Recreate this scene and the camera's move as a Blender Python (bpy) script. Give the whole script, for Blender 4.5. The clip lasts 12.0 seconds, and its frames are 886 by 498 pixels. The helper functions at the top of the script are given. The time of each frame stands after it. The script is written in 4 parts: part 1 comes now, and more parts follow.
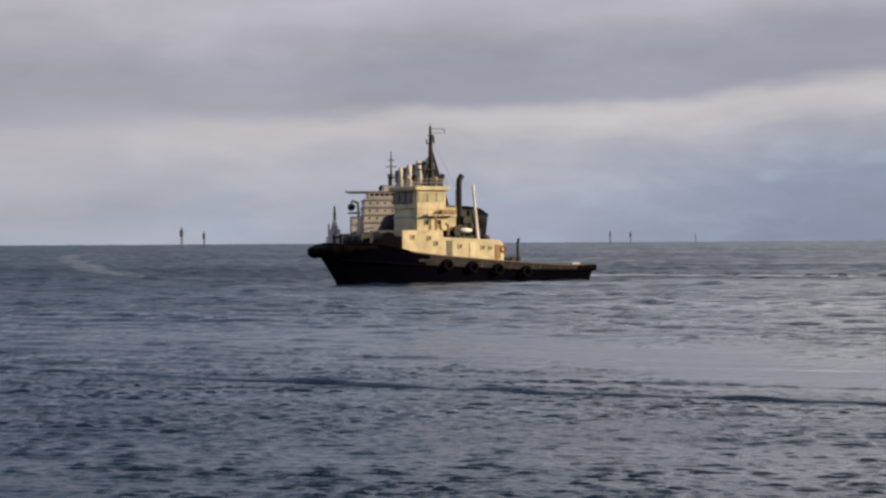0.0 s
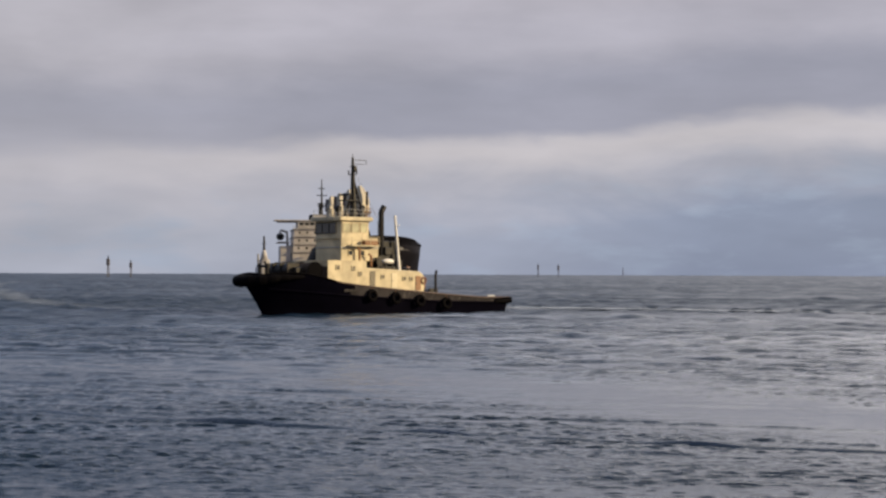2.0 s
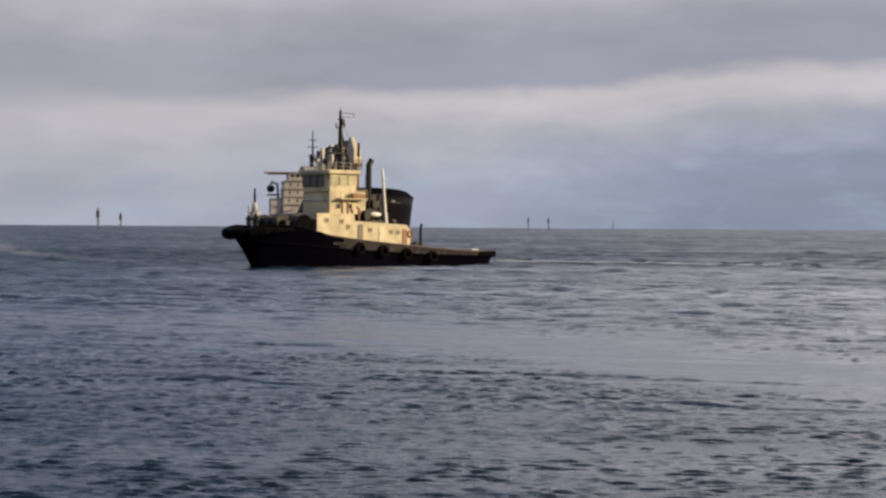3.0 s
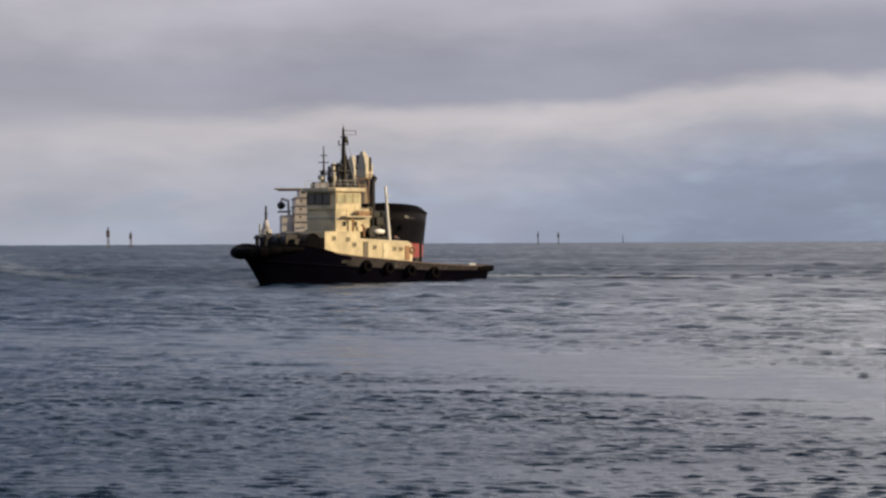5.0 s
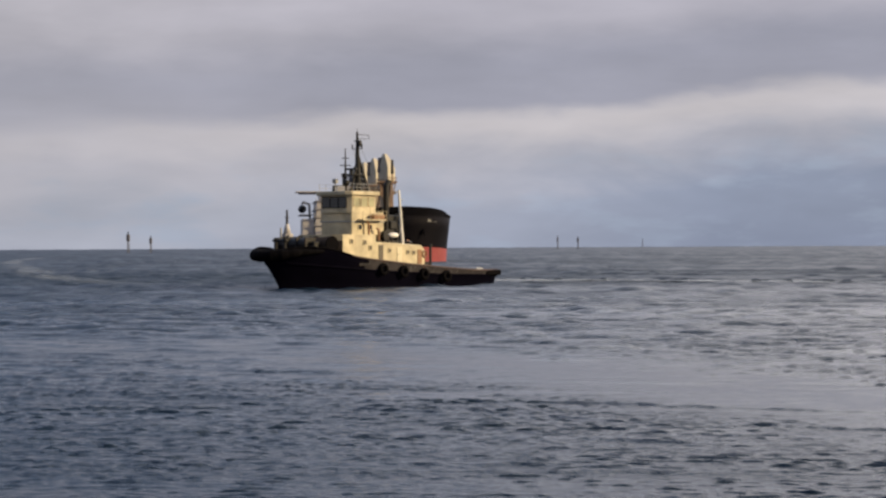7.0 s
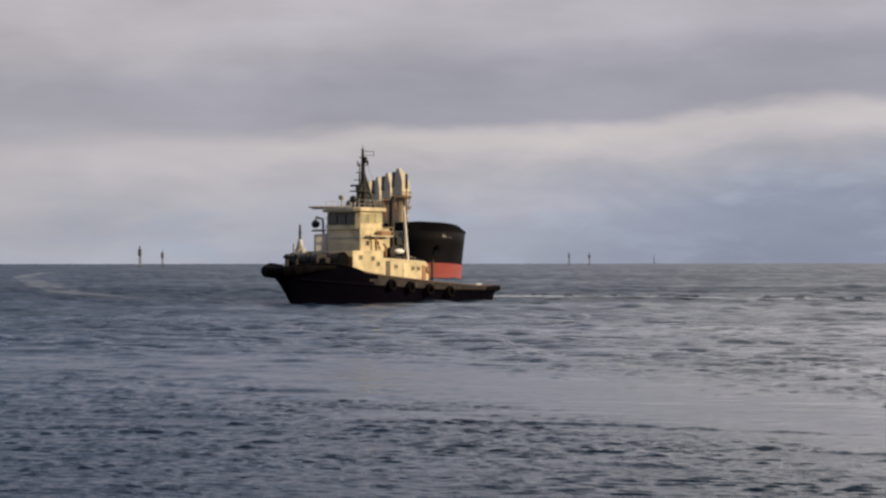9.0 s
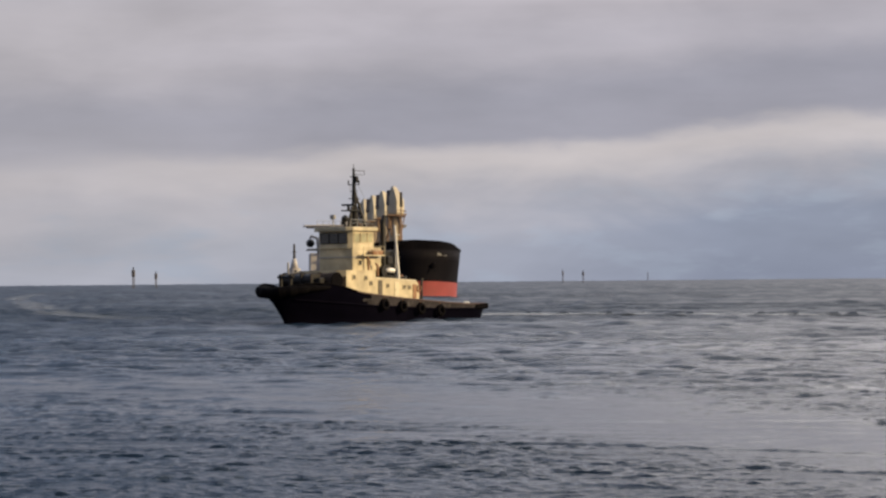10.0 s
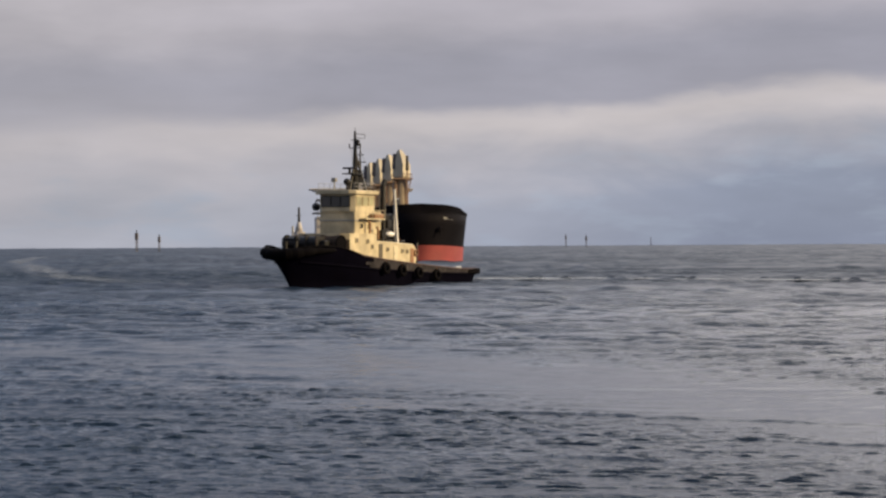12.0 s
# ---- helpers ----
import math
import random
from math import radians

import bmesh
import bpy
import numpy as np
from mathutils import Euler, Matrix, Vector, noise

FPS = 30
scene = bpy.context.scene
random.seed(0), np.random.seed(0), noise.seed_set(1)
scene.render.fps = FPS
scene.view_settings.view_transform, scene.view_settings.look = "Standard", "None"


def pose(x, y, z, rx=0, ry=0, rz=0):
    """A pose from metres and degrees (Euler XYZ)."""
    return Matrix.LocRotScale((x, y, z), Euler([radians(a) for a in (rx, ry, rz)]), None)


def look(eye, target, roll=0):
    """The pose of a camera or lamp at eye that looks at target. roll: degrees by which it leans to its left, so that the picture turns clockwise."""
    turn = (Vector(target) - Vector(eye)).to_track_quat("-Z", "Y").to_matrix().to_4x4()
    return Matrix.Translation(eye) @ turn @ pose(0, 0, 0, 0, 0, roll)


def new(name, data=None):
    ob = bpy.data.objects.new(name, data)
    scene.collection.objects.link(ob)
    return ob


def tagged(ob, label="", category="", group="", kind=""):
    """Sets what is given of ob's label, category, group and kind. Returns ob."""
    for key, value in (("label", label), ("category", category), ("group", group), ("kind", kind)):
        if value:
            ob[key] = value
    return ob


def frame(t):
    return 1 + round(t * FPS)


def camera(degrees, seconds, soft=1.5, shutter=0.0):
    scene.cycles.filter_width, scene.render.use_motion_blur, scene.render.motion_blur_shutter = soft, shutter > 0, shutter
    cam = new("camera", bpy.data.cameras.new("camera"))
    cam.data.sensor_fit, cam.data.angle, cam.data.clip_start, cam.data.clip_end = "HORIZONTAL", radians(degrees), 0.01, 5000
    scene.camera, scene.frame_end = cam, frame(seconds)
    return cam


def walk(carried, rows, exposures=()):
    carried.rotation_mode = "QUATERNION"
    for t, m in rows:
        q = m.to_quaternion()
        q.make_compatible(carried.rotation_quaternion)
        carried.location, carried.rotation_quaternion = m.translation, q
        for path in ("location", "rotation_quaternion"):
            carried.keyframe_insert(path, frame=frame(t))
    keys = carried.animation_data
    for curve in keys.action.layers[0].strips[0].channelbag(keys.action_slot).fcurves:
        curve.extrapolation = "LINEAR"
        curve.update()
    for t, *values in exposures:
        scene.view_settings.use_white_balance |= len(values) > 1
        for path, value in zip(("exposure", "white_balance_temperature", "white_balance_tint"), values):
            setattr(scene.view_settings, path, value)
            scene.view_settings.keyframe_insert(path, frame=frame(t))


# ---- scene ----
cam = camera(26.73, 12.0, soft=2.5)
EYE = (0.0, 0.0, 4.5)
# seconds, tilt, turn to the right, lean of the hand-held camera, in degrees
SHAKE = (
    (0, -0.234, -1.352, -0.323),
    (0.5, -0.509, -0.874, -0.271),
    (1, -0.106, -0.069, -0.394),
    (1.5, 0.393, 0.438, -0.322),
    (2, 0.735, 0.849, 0.204),
    (2.5, -0.068, 1.104, 0.315),
    (3, -0.707, 1.160, 0.387),
    (5, -0.225, 0.851, -0.274),
    (5.5, 0.070, 0.296, -0.278),
    (6, -0.203, 0.061, -0.158),
    (6.5, -0.284, 0.556, -0.158),
    (7, -0.089, 0.253, -0.271),
    (9, 0.401, -0.095, -0.043),
    (9.5, 0.696, -0.159, -0.458),
    (10, 0.964, 0.104, -0.506),
    (10.5, 0.963, 0.234, -0.506),
    (11, 0.721, 0.197, -0.437),
    (11.5, 0.117, 0.176, -0.554),
    (12, -0.136, 0.000, -0.322),
)


def camera_pose(tilt, turn, lean):
    a, e = radians(turn), radians(tilt)
    aim = (math.sin(a) * math.cos(e) * 100, math.cos(a) * math.cos(e) * 100, EYE[2] + math.sin(e) * 100)
    return look(EYE, aim, lean)


walk(cam, [(t, camera_pose(p, y, r)) for t, p, y, r in SHAKE],
     [(0.0, 0.0, 6500, 10), (7.0, 0.0, 6520, 10), (9.0, 0.0, 6730, 10), (12.0, 0.0, 6730, 10)])

# ---- sky, sun ----
SUN_AZ, SUN_EL = radians(77), radians(17)   # the sun stands low on the right, a little behind the camera
world = bpy.data.worlds.new("world")
scene.world = world
world.use_nodes = True


class Nodes:
    """A short way to write node trees."""

    def __init__(self, tree):
        self.tree = tree

    def __call__(self, kind, inputs=None, **settings):
        n = self.tree.nodes.new(kind)
        for k, v in settings.items():
            setattr(n, k, v)
        for k, v in (inputs or {}).items():
            if isinstance(v, bpy.types.NodeSocket):
                self.tree.links.new(v, n.inputs[k])
            else:
                n.inputs[k].default_value = v
        return n

    def math(self, op, a, b=0.0, clamp=False):
        return self("ShaderNodeMath", {0: a, 1: b}, operation=op, use_clamp=clamp).outputs[0]

    def ramp(self, fac, stops, smooth=True):
        n = self("ShaderNodeValToRGB", {0: fac})
        r = n.color_ramp
        r.interpolation = "EASE" if smooth else "LINEAR"
        while len(r.elements) < len(stops):
            r.elements.new(0.5)
        for e, (p, c) in zip(r.elements, stops):
            e.position = p
            e.color = (*c, 1) if len(c) == 3 else c
        return n.outputs[0]

    def mix(self, fac, a, b, blend="MIX"):
        n = self("ShaderNodeMix", {0: fac, 6: a, 7: b}, data_type="RGBA", blend_type=blend)
        return n.outputs[2]

    def span(self, v, a, b, c=0.0, d=1.0):
        return self("ShaderNodeMapRange", {0: v, 1: a, 2: b, 3: c, 4: d}).outputs[0]


def srgb(r, g, b):
    return tuple((c / 255 / 12.92) if c < 10 else ((c / 255 + 0.055) / 1.055) ** 2.4 for c in (r, g, b))


def build_sky():
    tree = world.node_tree
    tree.nodes.clear()
    N = Nodes(tree)
    co = N("ShaderNodeTexCoord").outputs["Generated"]
    xyz = N("ShaderNodeSeparateXYZ", {0: co})
    x, y, z = xyz.outputs[0], xyz.outputs[1], xyz.outputs[2]
    wide = N("ShaderNodeMapping", {0: co, 3: (5.0, 5.0, 26.0)}).outputs[0]
    n1 = N("ShaderNodeTexNoise", {"Vector": wide, "Scale": 1.0, "Detail": 4.0, "Roughness": 0.5}).outputs[0]
    fine = N("ShaderNodeMapping", {0: co, 3: (16.0, 16.0, 60.0), 1: (3.0, 1.0, 0.0)}).outputs[0]
    n2 = N("ShaderNodeTexNoise", {"Vector": fine, "Scale": 1.0, "Detail": 5.0, "Roughness": 0.55}).outputs[0]
    lump = N("ShaderNodeMapping", {0: co, 3: (13.0, 13.0, 30.0), 1: (5.0, 2.0, 0.4)}).outputs[0]
    n3 = N("ShaderNodeTexNoise", {"Vector": lump, "Scale": 1.0, "Detail": 5.0, "Roughness": 0.5, "Distortion": 0.4}).outputs[0]
    # height above the lower edge of the dark cloud deck, which rises to the right
    edge = N.math("ADD", N.math("MULTIPLY", x, 0.042), 0.0725)
    # and steps up over the bright cloud bank on the right
    edge = N.math("ADD", edge, N.span(x, 0.11, 0.17, 0.0, 0.005))
    d = N.math("SUBTRACT", z, edge)
    d = N.math("ADD", d, N.math("MULTIPLY", N.math("SUBTRACT", n1, 0.5), 0.006))
    d = N.math("ADD", d, N.math("MULTIPLY", N.math("SUBTRACT", n2, 0.5), 0.014))
    d = N.math("ADD", d, N.math("MULTIPLY", N.math("SUBTRACT", n3, 0.5), N.span(d, -0.05, 0.01, 0.05, 0.012)))
    deck = N.ramp(N.span(d, -0.09, 0.16), [
        (0.00, srgb(169, 174, 191)), (0.14, srgb(173, 177, 192)), (0.25, srgb(183, 182, 193)),
        (0.335, srgb(196, 191, 196)), (0.378, srgb(156, 156, 171)), (0.45, srgb(157, 157, 172)),
        (0.56, srgb(174, 171, 182)), (0.66, srgb(182, 178, 188)), (0.84, srgb(168, 166, 177)), (1.0, srgb(140, 143, 156))])
    # clear, bluer air low on the right
    low = N.math("MULTIPLY", N.span(d, -0.02, -0.05), N.span(x, -0.11, 0.15), clamp=True)
    deck = N.mix(N.math("MULTIPLY", low, 0.85), deck, (*srgb(134, 145, 170), 1))
    # the deck breaks up into brighter cloud on the left
    left = N.math("MULTIPLY", N.span(N.math("ADD", x, N.math("MULTIPLY", n1, 0.24)), 0.15, -0.08), N.span(d, 0.018, 0.06), clamp=True)
    left = N.math("MULTIPLY", left, N.span(d, 0.14, 0.09))
    deck = N.mix(N.math("MULTIPLY", left, 0.85), deck, (*srgb(186, 182, 190), 1))
    soft = N.math("MULTIPLY", N.span(x, -0.03, -0.2), N.span(N.math("ABSOLUTE", d), 0.035, 0.0), clamp=True)
    deck = N.mix(N.math("MULTIPLY", soft, 0.75), deck, (*srgb(174, 172, 183), 1))
    gap = N.math("MULTIPLY", N.span(n2, 0.52, 0.66), N.span(d, -0.015, -0.04), clamp=True)
    deck = N.mix(N.math("MULTIPLY", gap, 0.5), deck, (*srgb(157, 170, 191), 1))
    # added brightness in the sky above the view, right side, lightens the sea's reflections
    high = N.math("MULTIPLY", N.span(z, 0.145, 0.36), N.span(x, -0.17, 0.27, 0.14, 1.0))
    # this added brightness fades behind the camera, so front walls get less fill
    high = N.math("MULTIPLY", high, N.span(y, -0.5, 0.5, 0.08, 1.0))
    shade = N.math("MULTIPLY", N.math("MULTIPLY", N.span(n1, 0.3, 0.7, 0.90, 1.12), N.math("MULTIPLY", N.span(n2, 0.3, 0.7, 0.965, 1.035), N.span(n3, 0.3, 0.7, 0.95, 1.05))), N.math("ADD", N.math("MULTIPLY", high, 7.0), 1.0))
    deck = N.mix(1.0, deck, N("ShaderNodeCombineColor", {0: shade, 1: shade, 2: shade}).outputs[0], "MULTIPLY")
    # tint added above the view, bluer left and warmer right, colours the reflections
    deck = N.mix(N.span(z, 0.14, 0.3), deck, N.mix(1.0, deck, N.mix(N.span(x, -0.25, 0.15), (0.86, 1.0, 1.18, 1), (1.09, 1.0, 0.84, 1)), "MULTIPLY"))
    sky = N("ShaderNodeTexSky", sky_type="NISHITA", sun_disc=False, sun_elevation=SUN_EL, sun_rotation=math.pi - SUN_AZ)
    air = N.mix(1.0, sky.outputs[0], (0.1, 0.1, 0.1, 1), "MULTIPLY")
    col = N.mix(0.93, air, deck)
    bg = N("ShaderNodeBackground", {0: col, 1: 1.0})
    N("ShaderNodeOutputWorld", {0: bg.outputs[0]})


build_sky()
sun = new("sun", bpy.data.lights.new("sun", "SUN"))
sun.data.energy, sun.data.angle, sun.data.color = 5.0, radians(0.6), (1.0, 0.76, 0.43)
sun_dir = Vector((math.sin(SUN_AZ) * math.cos(SUN_EL), -math.cos(SUN_AZ) * math.cos(SUN_EL), math.sin(SUN_EL)))
sun.matrix_world = look(sun_dir * 100, (0, 0, 0))


# ---- materials ----
def paint(name, colour, rough=0.5, metal=0.0, wear=(0.2, 0.12, 0.07), worn=0.25, grime=0.25, scale=1.0, bump=0.15, gloss=0.5):
    """Marine paint on steel: faded in patches, streaked with rust and dirt."""
    m = bpy.data.materials.new(name)
    m.use_nodes = True
    t = m.node_tree
    t.nodes.clear()
    N = Nodes(t)
    co = N("ShaderNodeTexCoord").outputs["Object"]
    big = N("ShaderNodeTexNoise", {"Vector": co, "Scale": 0.6 * scale, "Detail": 4.0}).outputs[0]
    run = N("ShaderNodeMapping", {0: co, 3: (3.0 * scale, 3.0 * scale, 0.5 * scale)}).outputs[0]
    streak = N("ShaderNodeTexNoise", {"Vector": run, "Scale": 1.0, "Detail": 6.0, "Roughness": 0.65}).outputs[0]
    grain = N("ShaderNodeTexNoise", {"Vector": co, "Scale": 14.0 * scale, "Detail": 3.0}).outputs[0]
    dark = tuple(c * (1 - grime) for c in colour)
    col = N.mix(N.span(big, 0.35, 0.65), (*colour, 1), (*dark, 1))
    col = N.mix(N.math("MULTIPLY", N.span(streak, 0.56, 0.72), worn), col, (*wear, 1))
    col = N.mix(N.math("MULTIPLY", N.span(grain, 0.3, 0.8), 0.12), col, (*dark, 1))
    h = N("ShaderNodeBump", {"Height": N.math("ADD", grain, streak), "Strength": bump, "Distance": 0.02}).outputs[0]
    b = N("ShaderNodeBsdfPrincipled", {"Base Color": col, "Roughness": N.span(grain, 0.2, 0.8, rough - 0.08, rough + 0.1), "Metallic": metal, "Specular IOR Level": gloss, "Normal": h})
    N("ShaderNodeOutputMaterial", {0: b.outputs[0]})
    return m


def glass_dark(name):
    m = bpy.data.materials.new(name)
    m.use_nodes = True
    t = m.node_tree
    t.nodes.clear()
    N = Nodes(t)
    co = N("ShaderNodeTexCoord").outputs["Object"]
    n = N("ShaderNodeTexNoise", {"Vector": co, "Scale": 1.3}).outputs[0]
    h = N("ShaderNodeBump", {"Height": n, "Strength": 0.1, "Distance": 0.02}).outputs[0]
    b = N("ShaderNodeBsdfPrincipled", {"Base Color": (0.012, 0.016, 0.018, 1), "Roughness": N.span(n, 0.3, 0.7, 0.04, 0.14), "IOR": 1.5, "Normal": h})
    N("ShaderNodeOutputMaterial", {0: b.outputs[0]})
    return m


def water_material(name, offset, lane_y=None):
    m = bpy.data.materials.new(name)
    m.use_nodes = True
    t = m.node_tree
    t.nodes.clear()
    N = Nodes(t)
    co = N("ShaderNodeTexCoord").outputs["Object"]
    at = N("ShaderNodeMapping", {0: co, 1: (offset, offset * 0.7, 0.0)}).outputs[0]
    slick = N("ShaderNodeMapping", {0: at, 3: (0.012, 0.05, 1.0), 2: (0, 0, radians(10))}).outputs[0]
    calm = N("ShaderNodeTexNoise", {"Vector": slick, "Scale": 1.0, "Detail": 6.0, "Roughness": 0.65}).outputs[0]
    chop = N("ShaderNodeMapping", {0: at, 3: (0.55, 1.0, 1.0)}).outputs[0]
    r1 = N("ShaderNodeTexNoise", {"Vector": chop, "Scale": 8.0, "Detail": 3.0, "Roughness": 0.6}).outputs[0]
    r2 = N("ShaderNodeTexNoise", {"Vector": chop, "Scale": 2.8, "Detail": 3.0, "Roughness": 0.55}).outputs[0]
    hgt = N.math("ADD", N.math("MULTIPLY", r1, 0.75), r2)
    gust = N.span(calm, 0.43, 0.60, 1.0, 0.18)
    if lane_y:
        xyz = N("ShaderNodeSeparateXYZ", {0: co})
        x = xyz.outputs[0]
        mid = N.math("ADD", N.math("SUBTRACT", N.math("MULTIPLY", x, -1.1), N.math("MULTIPLY", N.math("MULTIPLY", x, x), 0.03)), lane_y)
        off = N.math("ADD", N.math("SUBTRACT", xyz.outputs[1], mid), N.math("MULTIPLY", N.math("SUBTRACT", calm, 0.5), 30.0))
        near = N.span(N.math("ABSOLUTE", off), 18.0, 7.0)
        near = N.math("MULTIPLY", near, N.span(x, -30.0, 8.0, 0.7, 1.0), clamp=True)
        gust = N.math("MULTIPLY", gust, N.math("SUBTRACT", 1.0, N.math("MULTIPLY", near, 0.72)))
        film = N.math("MULTIPLY", near, 0.11)
        # a fresher breeze further out
        depth = N.span(xyz.outputs[1], 105.0, 230.0, 0.11, 0.19)
        film = N.math("ADD", film, N.span(xyz.outputs[1], 105.0, 260.0, 0.0, 0.34))
    else:
        film, depth = 0.0, 0.11
    bump = N("ShaderNodeBump", {"Height": hgt, "Strength": gust, "Distance": depth}).outputs[0]
    col = N.mix(calm, (0.004, 0.015, 0.034, 1), (0.008, 0.0205, 0.039, 1))
    b = N("ShaderNodeBsdfPrincipled", {"Base Color": col, "Roughness": N.math("ADD", N.math("ADD", N.math("MULTIPLY", gust, 0.14), 0.08), film), "IOR": 1.33, "Normal": bump})
    N("ShaderNodeOutputMaterial", {0: b.outputs[0]})
    return m


def foam_material(name, cover, thin=0.46):
    m = bpy.data.materials.new(name)
    m.use_nodes = True
    t = m.node_tree
    t.nodes.clear()
    N = Nodes(t)
    tc = N("ShaderNodeTexCoord")
    co = tc.outputs["Object"]
    uv = N("ShaderNodeSeparateXYZ", {0: tc.outputs["UV"]})
    st = N("ShaderNodeMapping", {0: co, 3: (0.16, 0.5, 1.0)}).outputs[0]
    n = N("ShaderNodeTexNoise", {"Vector": st, "Scale": 0.9, "Detail": 7.0, "Roughness": 0.7}).outputs[0]
    ends = N.math("MULTIPLY", N.span(uv.outputs[1], 0.0, 0.35), N.span(uv.outputs[1], 1.0, 0.65))
    ends = N.math("MULTIPLY", ends, N.math("MULTIPLY", N.span(uv.outputs[0], 0.0, 0.15), N.span(uv.outputs[0], 1.0, 0.7)))
    cov = N.math("MULTIPLY", N.span(n, thin, thin + 0.22), N.math("MULTIPLY", ends, cover), clamp=True)
    b = N("ShaderNodeBsdfPrincipled", {"Base Color": (0.62, 0.66, 0.68, 1), "Roughness": 0.7})
    clear = N("ShaderNodeBsdfTransparent")
    mixed = N("ShaderNodeMixShader", {0: cov, 1: clear.outputs[0], 2: b.outputs[0]})
    N("ShaderNodeOutputMaterial", {0: mixed.outputs[0]})
    return m


CREAM = paint("cream_paint", (0.55, 0.475, 0.315), 0.5, worn=0.5, grime=0.38)
PALE = paint("pale_paint", (0.66, 0.585, 0.41), 0.5, worn=0.3)
WHITE = paint("white_paint", (0.72, 0.71, 0.68), 0.45, worn=0.25, grime=0.12)
BLACK = paint("black_paint", (0.010, 0.010, 0.011), 0.5, gloss=0.25, wear=(0.06, 0.035, 0.025), worn=0.5)
HULL = paint("hull_black", (0.0026, 0.0024, 0.0062), 0.6, wear=(0.006, 0.0045, 0.006), worn=0.4, bump=0.2, gloss=0.01)
BULWARK = paint("bulwark_grey", (0.040, 0.036, 0.042), 0.6, wear=(0.15, 0.14, 0.14), worn=0.75, grime=0.5, bump=0.3, gloss=0.2)
DECK = paint("deck_paint", (0.17, 0.155, 0.145), 0.7, worn=0.5)
RUBBER = paint("rubber", (0.004, 0.0036, 0.0045), 0.85, gloss=0.03, wear=(0.025, 0.024, 0.024), worn=0.3, bump=0.4)
STEEL = paint("steel_grey", (0.30, 0.30, 0.29), 0.45, 0.3, worn=0.4)
BUFF = paint("crane_buff", (0.45, 0.40, 0.30), 0.5, worn=0.4, scale=0.3)
RUST = paint("brown_paint", (0.26, 0.13, 0.06), 0.6, worn=0.5)
ORANGE = paint("faded_orange", (0.20, 0.085, 0.04), 0.6)
CRANE_BROWN = paint("crane_brown", (0.29, 0.185, 0.115), 0.6, worn=0.5, scale=0.3)
ROPE = paint("tarred_rope", (0.055, 0.041, 0.033), 0.85, worn=0.4, scale=2.0, bump=0.4, gloss=0.1)
FRONT_BROWN = paint("dark_front_brown", (0.070, 0.053, 0.043), 0.75, wear=(0.04, 0.03, 0.025), worn=0.6, grime=0.4, scale=2.0, bump=0.3, gloss=0.15)
RAIL_RED = paint("rail_red_brown", (0.05, 0.024, 0.02), 0.6, worn=0.4)
CRANE_POST = paint("crane_post_buff", (0.38, 0.30, 0.20), 0.55, wear=(0.16, 0.08, 0.04), worn=0.7, scale=0.4)
SHIP_BLACK = paint("ship_black", (0.008, 0.0075, 0.010), 0.6, gloss=0.03, wear=(0.016, 0.013, 0.014), worn=0.4, scale=0.25, bump=0.2)
SHIP_RED = paint("ship_red", (0.27, 0.046, 0.046), 0.6, wear=(0.25, 0.1, 0.07), worn=0.5, scale=0.25)
SHIP_GREY = paint("ship_grey_white", (0.47, 0.45, 0.44), 0.5, worn=0.4, scale=0.4)
GLASS = glass_dark("window_glass")
BLIND = paint("drawn_blind", (0.35, 0.34, 0.21), 0.35, worn=0.1, grime=0.4)
PORT = paint("dim_porthole", (0.10, 0.085, 0.06), 0.3, worn=0.2)
MARK = paint("beacon_grey", (0.085, 0.085, 0.105), 0.7, scale=0.3)


# ---- mesh helpers ----
def mesh_of(name, bm, material, smooth=False):
    me = bpy.data.meshes.new(name)
    bmesh.ops.recalc_face_normals(bm, faces=bm.faces)
    bm.to_mesh(me)
    bm.free()
    me.materials.append(material)
    if smooth:
        me.polygons.foreach_set("use_smooth", [True] * len(me.polygons))
    return me


def part(name, bm, material, parent=None, label="", smooth=False):
    """One mesh object, under a thing or under a part."""
    ob = new(name, mesh_of(name, bm, material, smooth))
    ob.parent = parent
    return tagged(ob, label)


def thing(name, label, category, group=""):
    return tagged(new(name), label, category, group)


def box(bm, x0, x1, y0, y1, z0, z1, bevel=0.03):
    """A box with chamfered edges."""
    m = Matrix.Translation(((x0 + x1) / 2, (y0 + y1) / 2, (z0 + z1) / 2)) @ Matrix.Diagonal((x1 - x0, y1 - y0, z1 - z0, 1))
    vs = bmesh.ops.create_cube(bm, size=1, matrix=m)["verts"]
    if bevel:
        es = list({e for v in vs for e in v.link_edges})
        bmesh.ops.bevel(bm, geom=es, offset=min(bevel, 0.3 * min(x1 - x0, y1 - y0, z1 - z0)), segments=1, affect="EDGES")
    return bm


def tube(bm, a, b, r0, r1=None, n=8, caps=True):
    a, b = Vector(a), Vector(b)
    r1 = r0 if r1 is None else r1
    d = b - a
    m = Matrix.Translation((a + b) / 2) @ d.to_track_quat("Z", "Y").to_matrix().to_4x4()
    bmesh.ops.create_cone(bm, cap_ends=caps, segments=n, radius1=r0, radius2=r1, depth=d.length, matrix=m)
    return bm


def bent(bm, pts, r, n=8):
    for a, b in zip(pts, pts[1:]):
        tube(bm, a, b, r, n=n)
    for p in pts[1:-1]:
        bmesh.ops.create_icosphere(bm, subdivisions=1, radius=r, matrix=Matrix.Translation(p))
    return bm


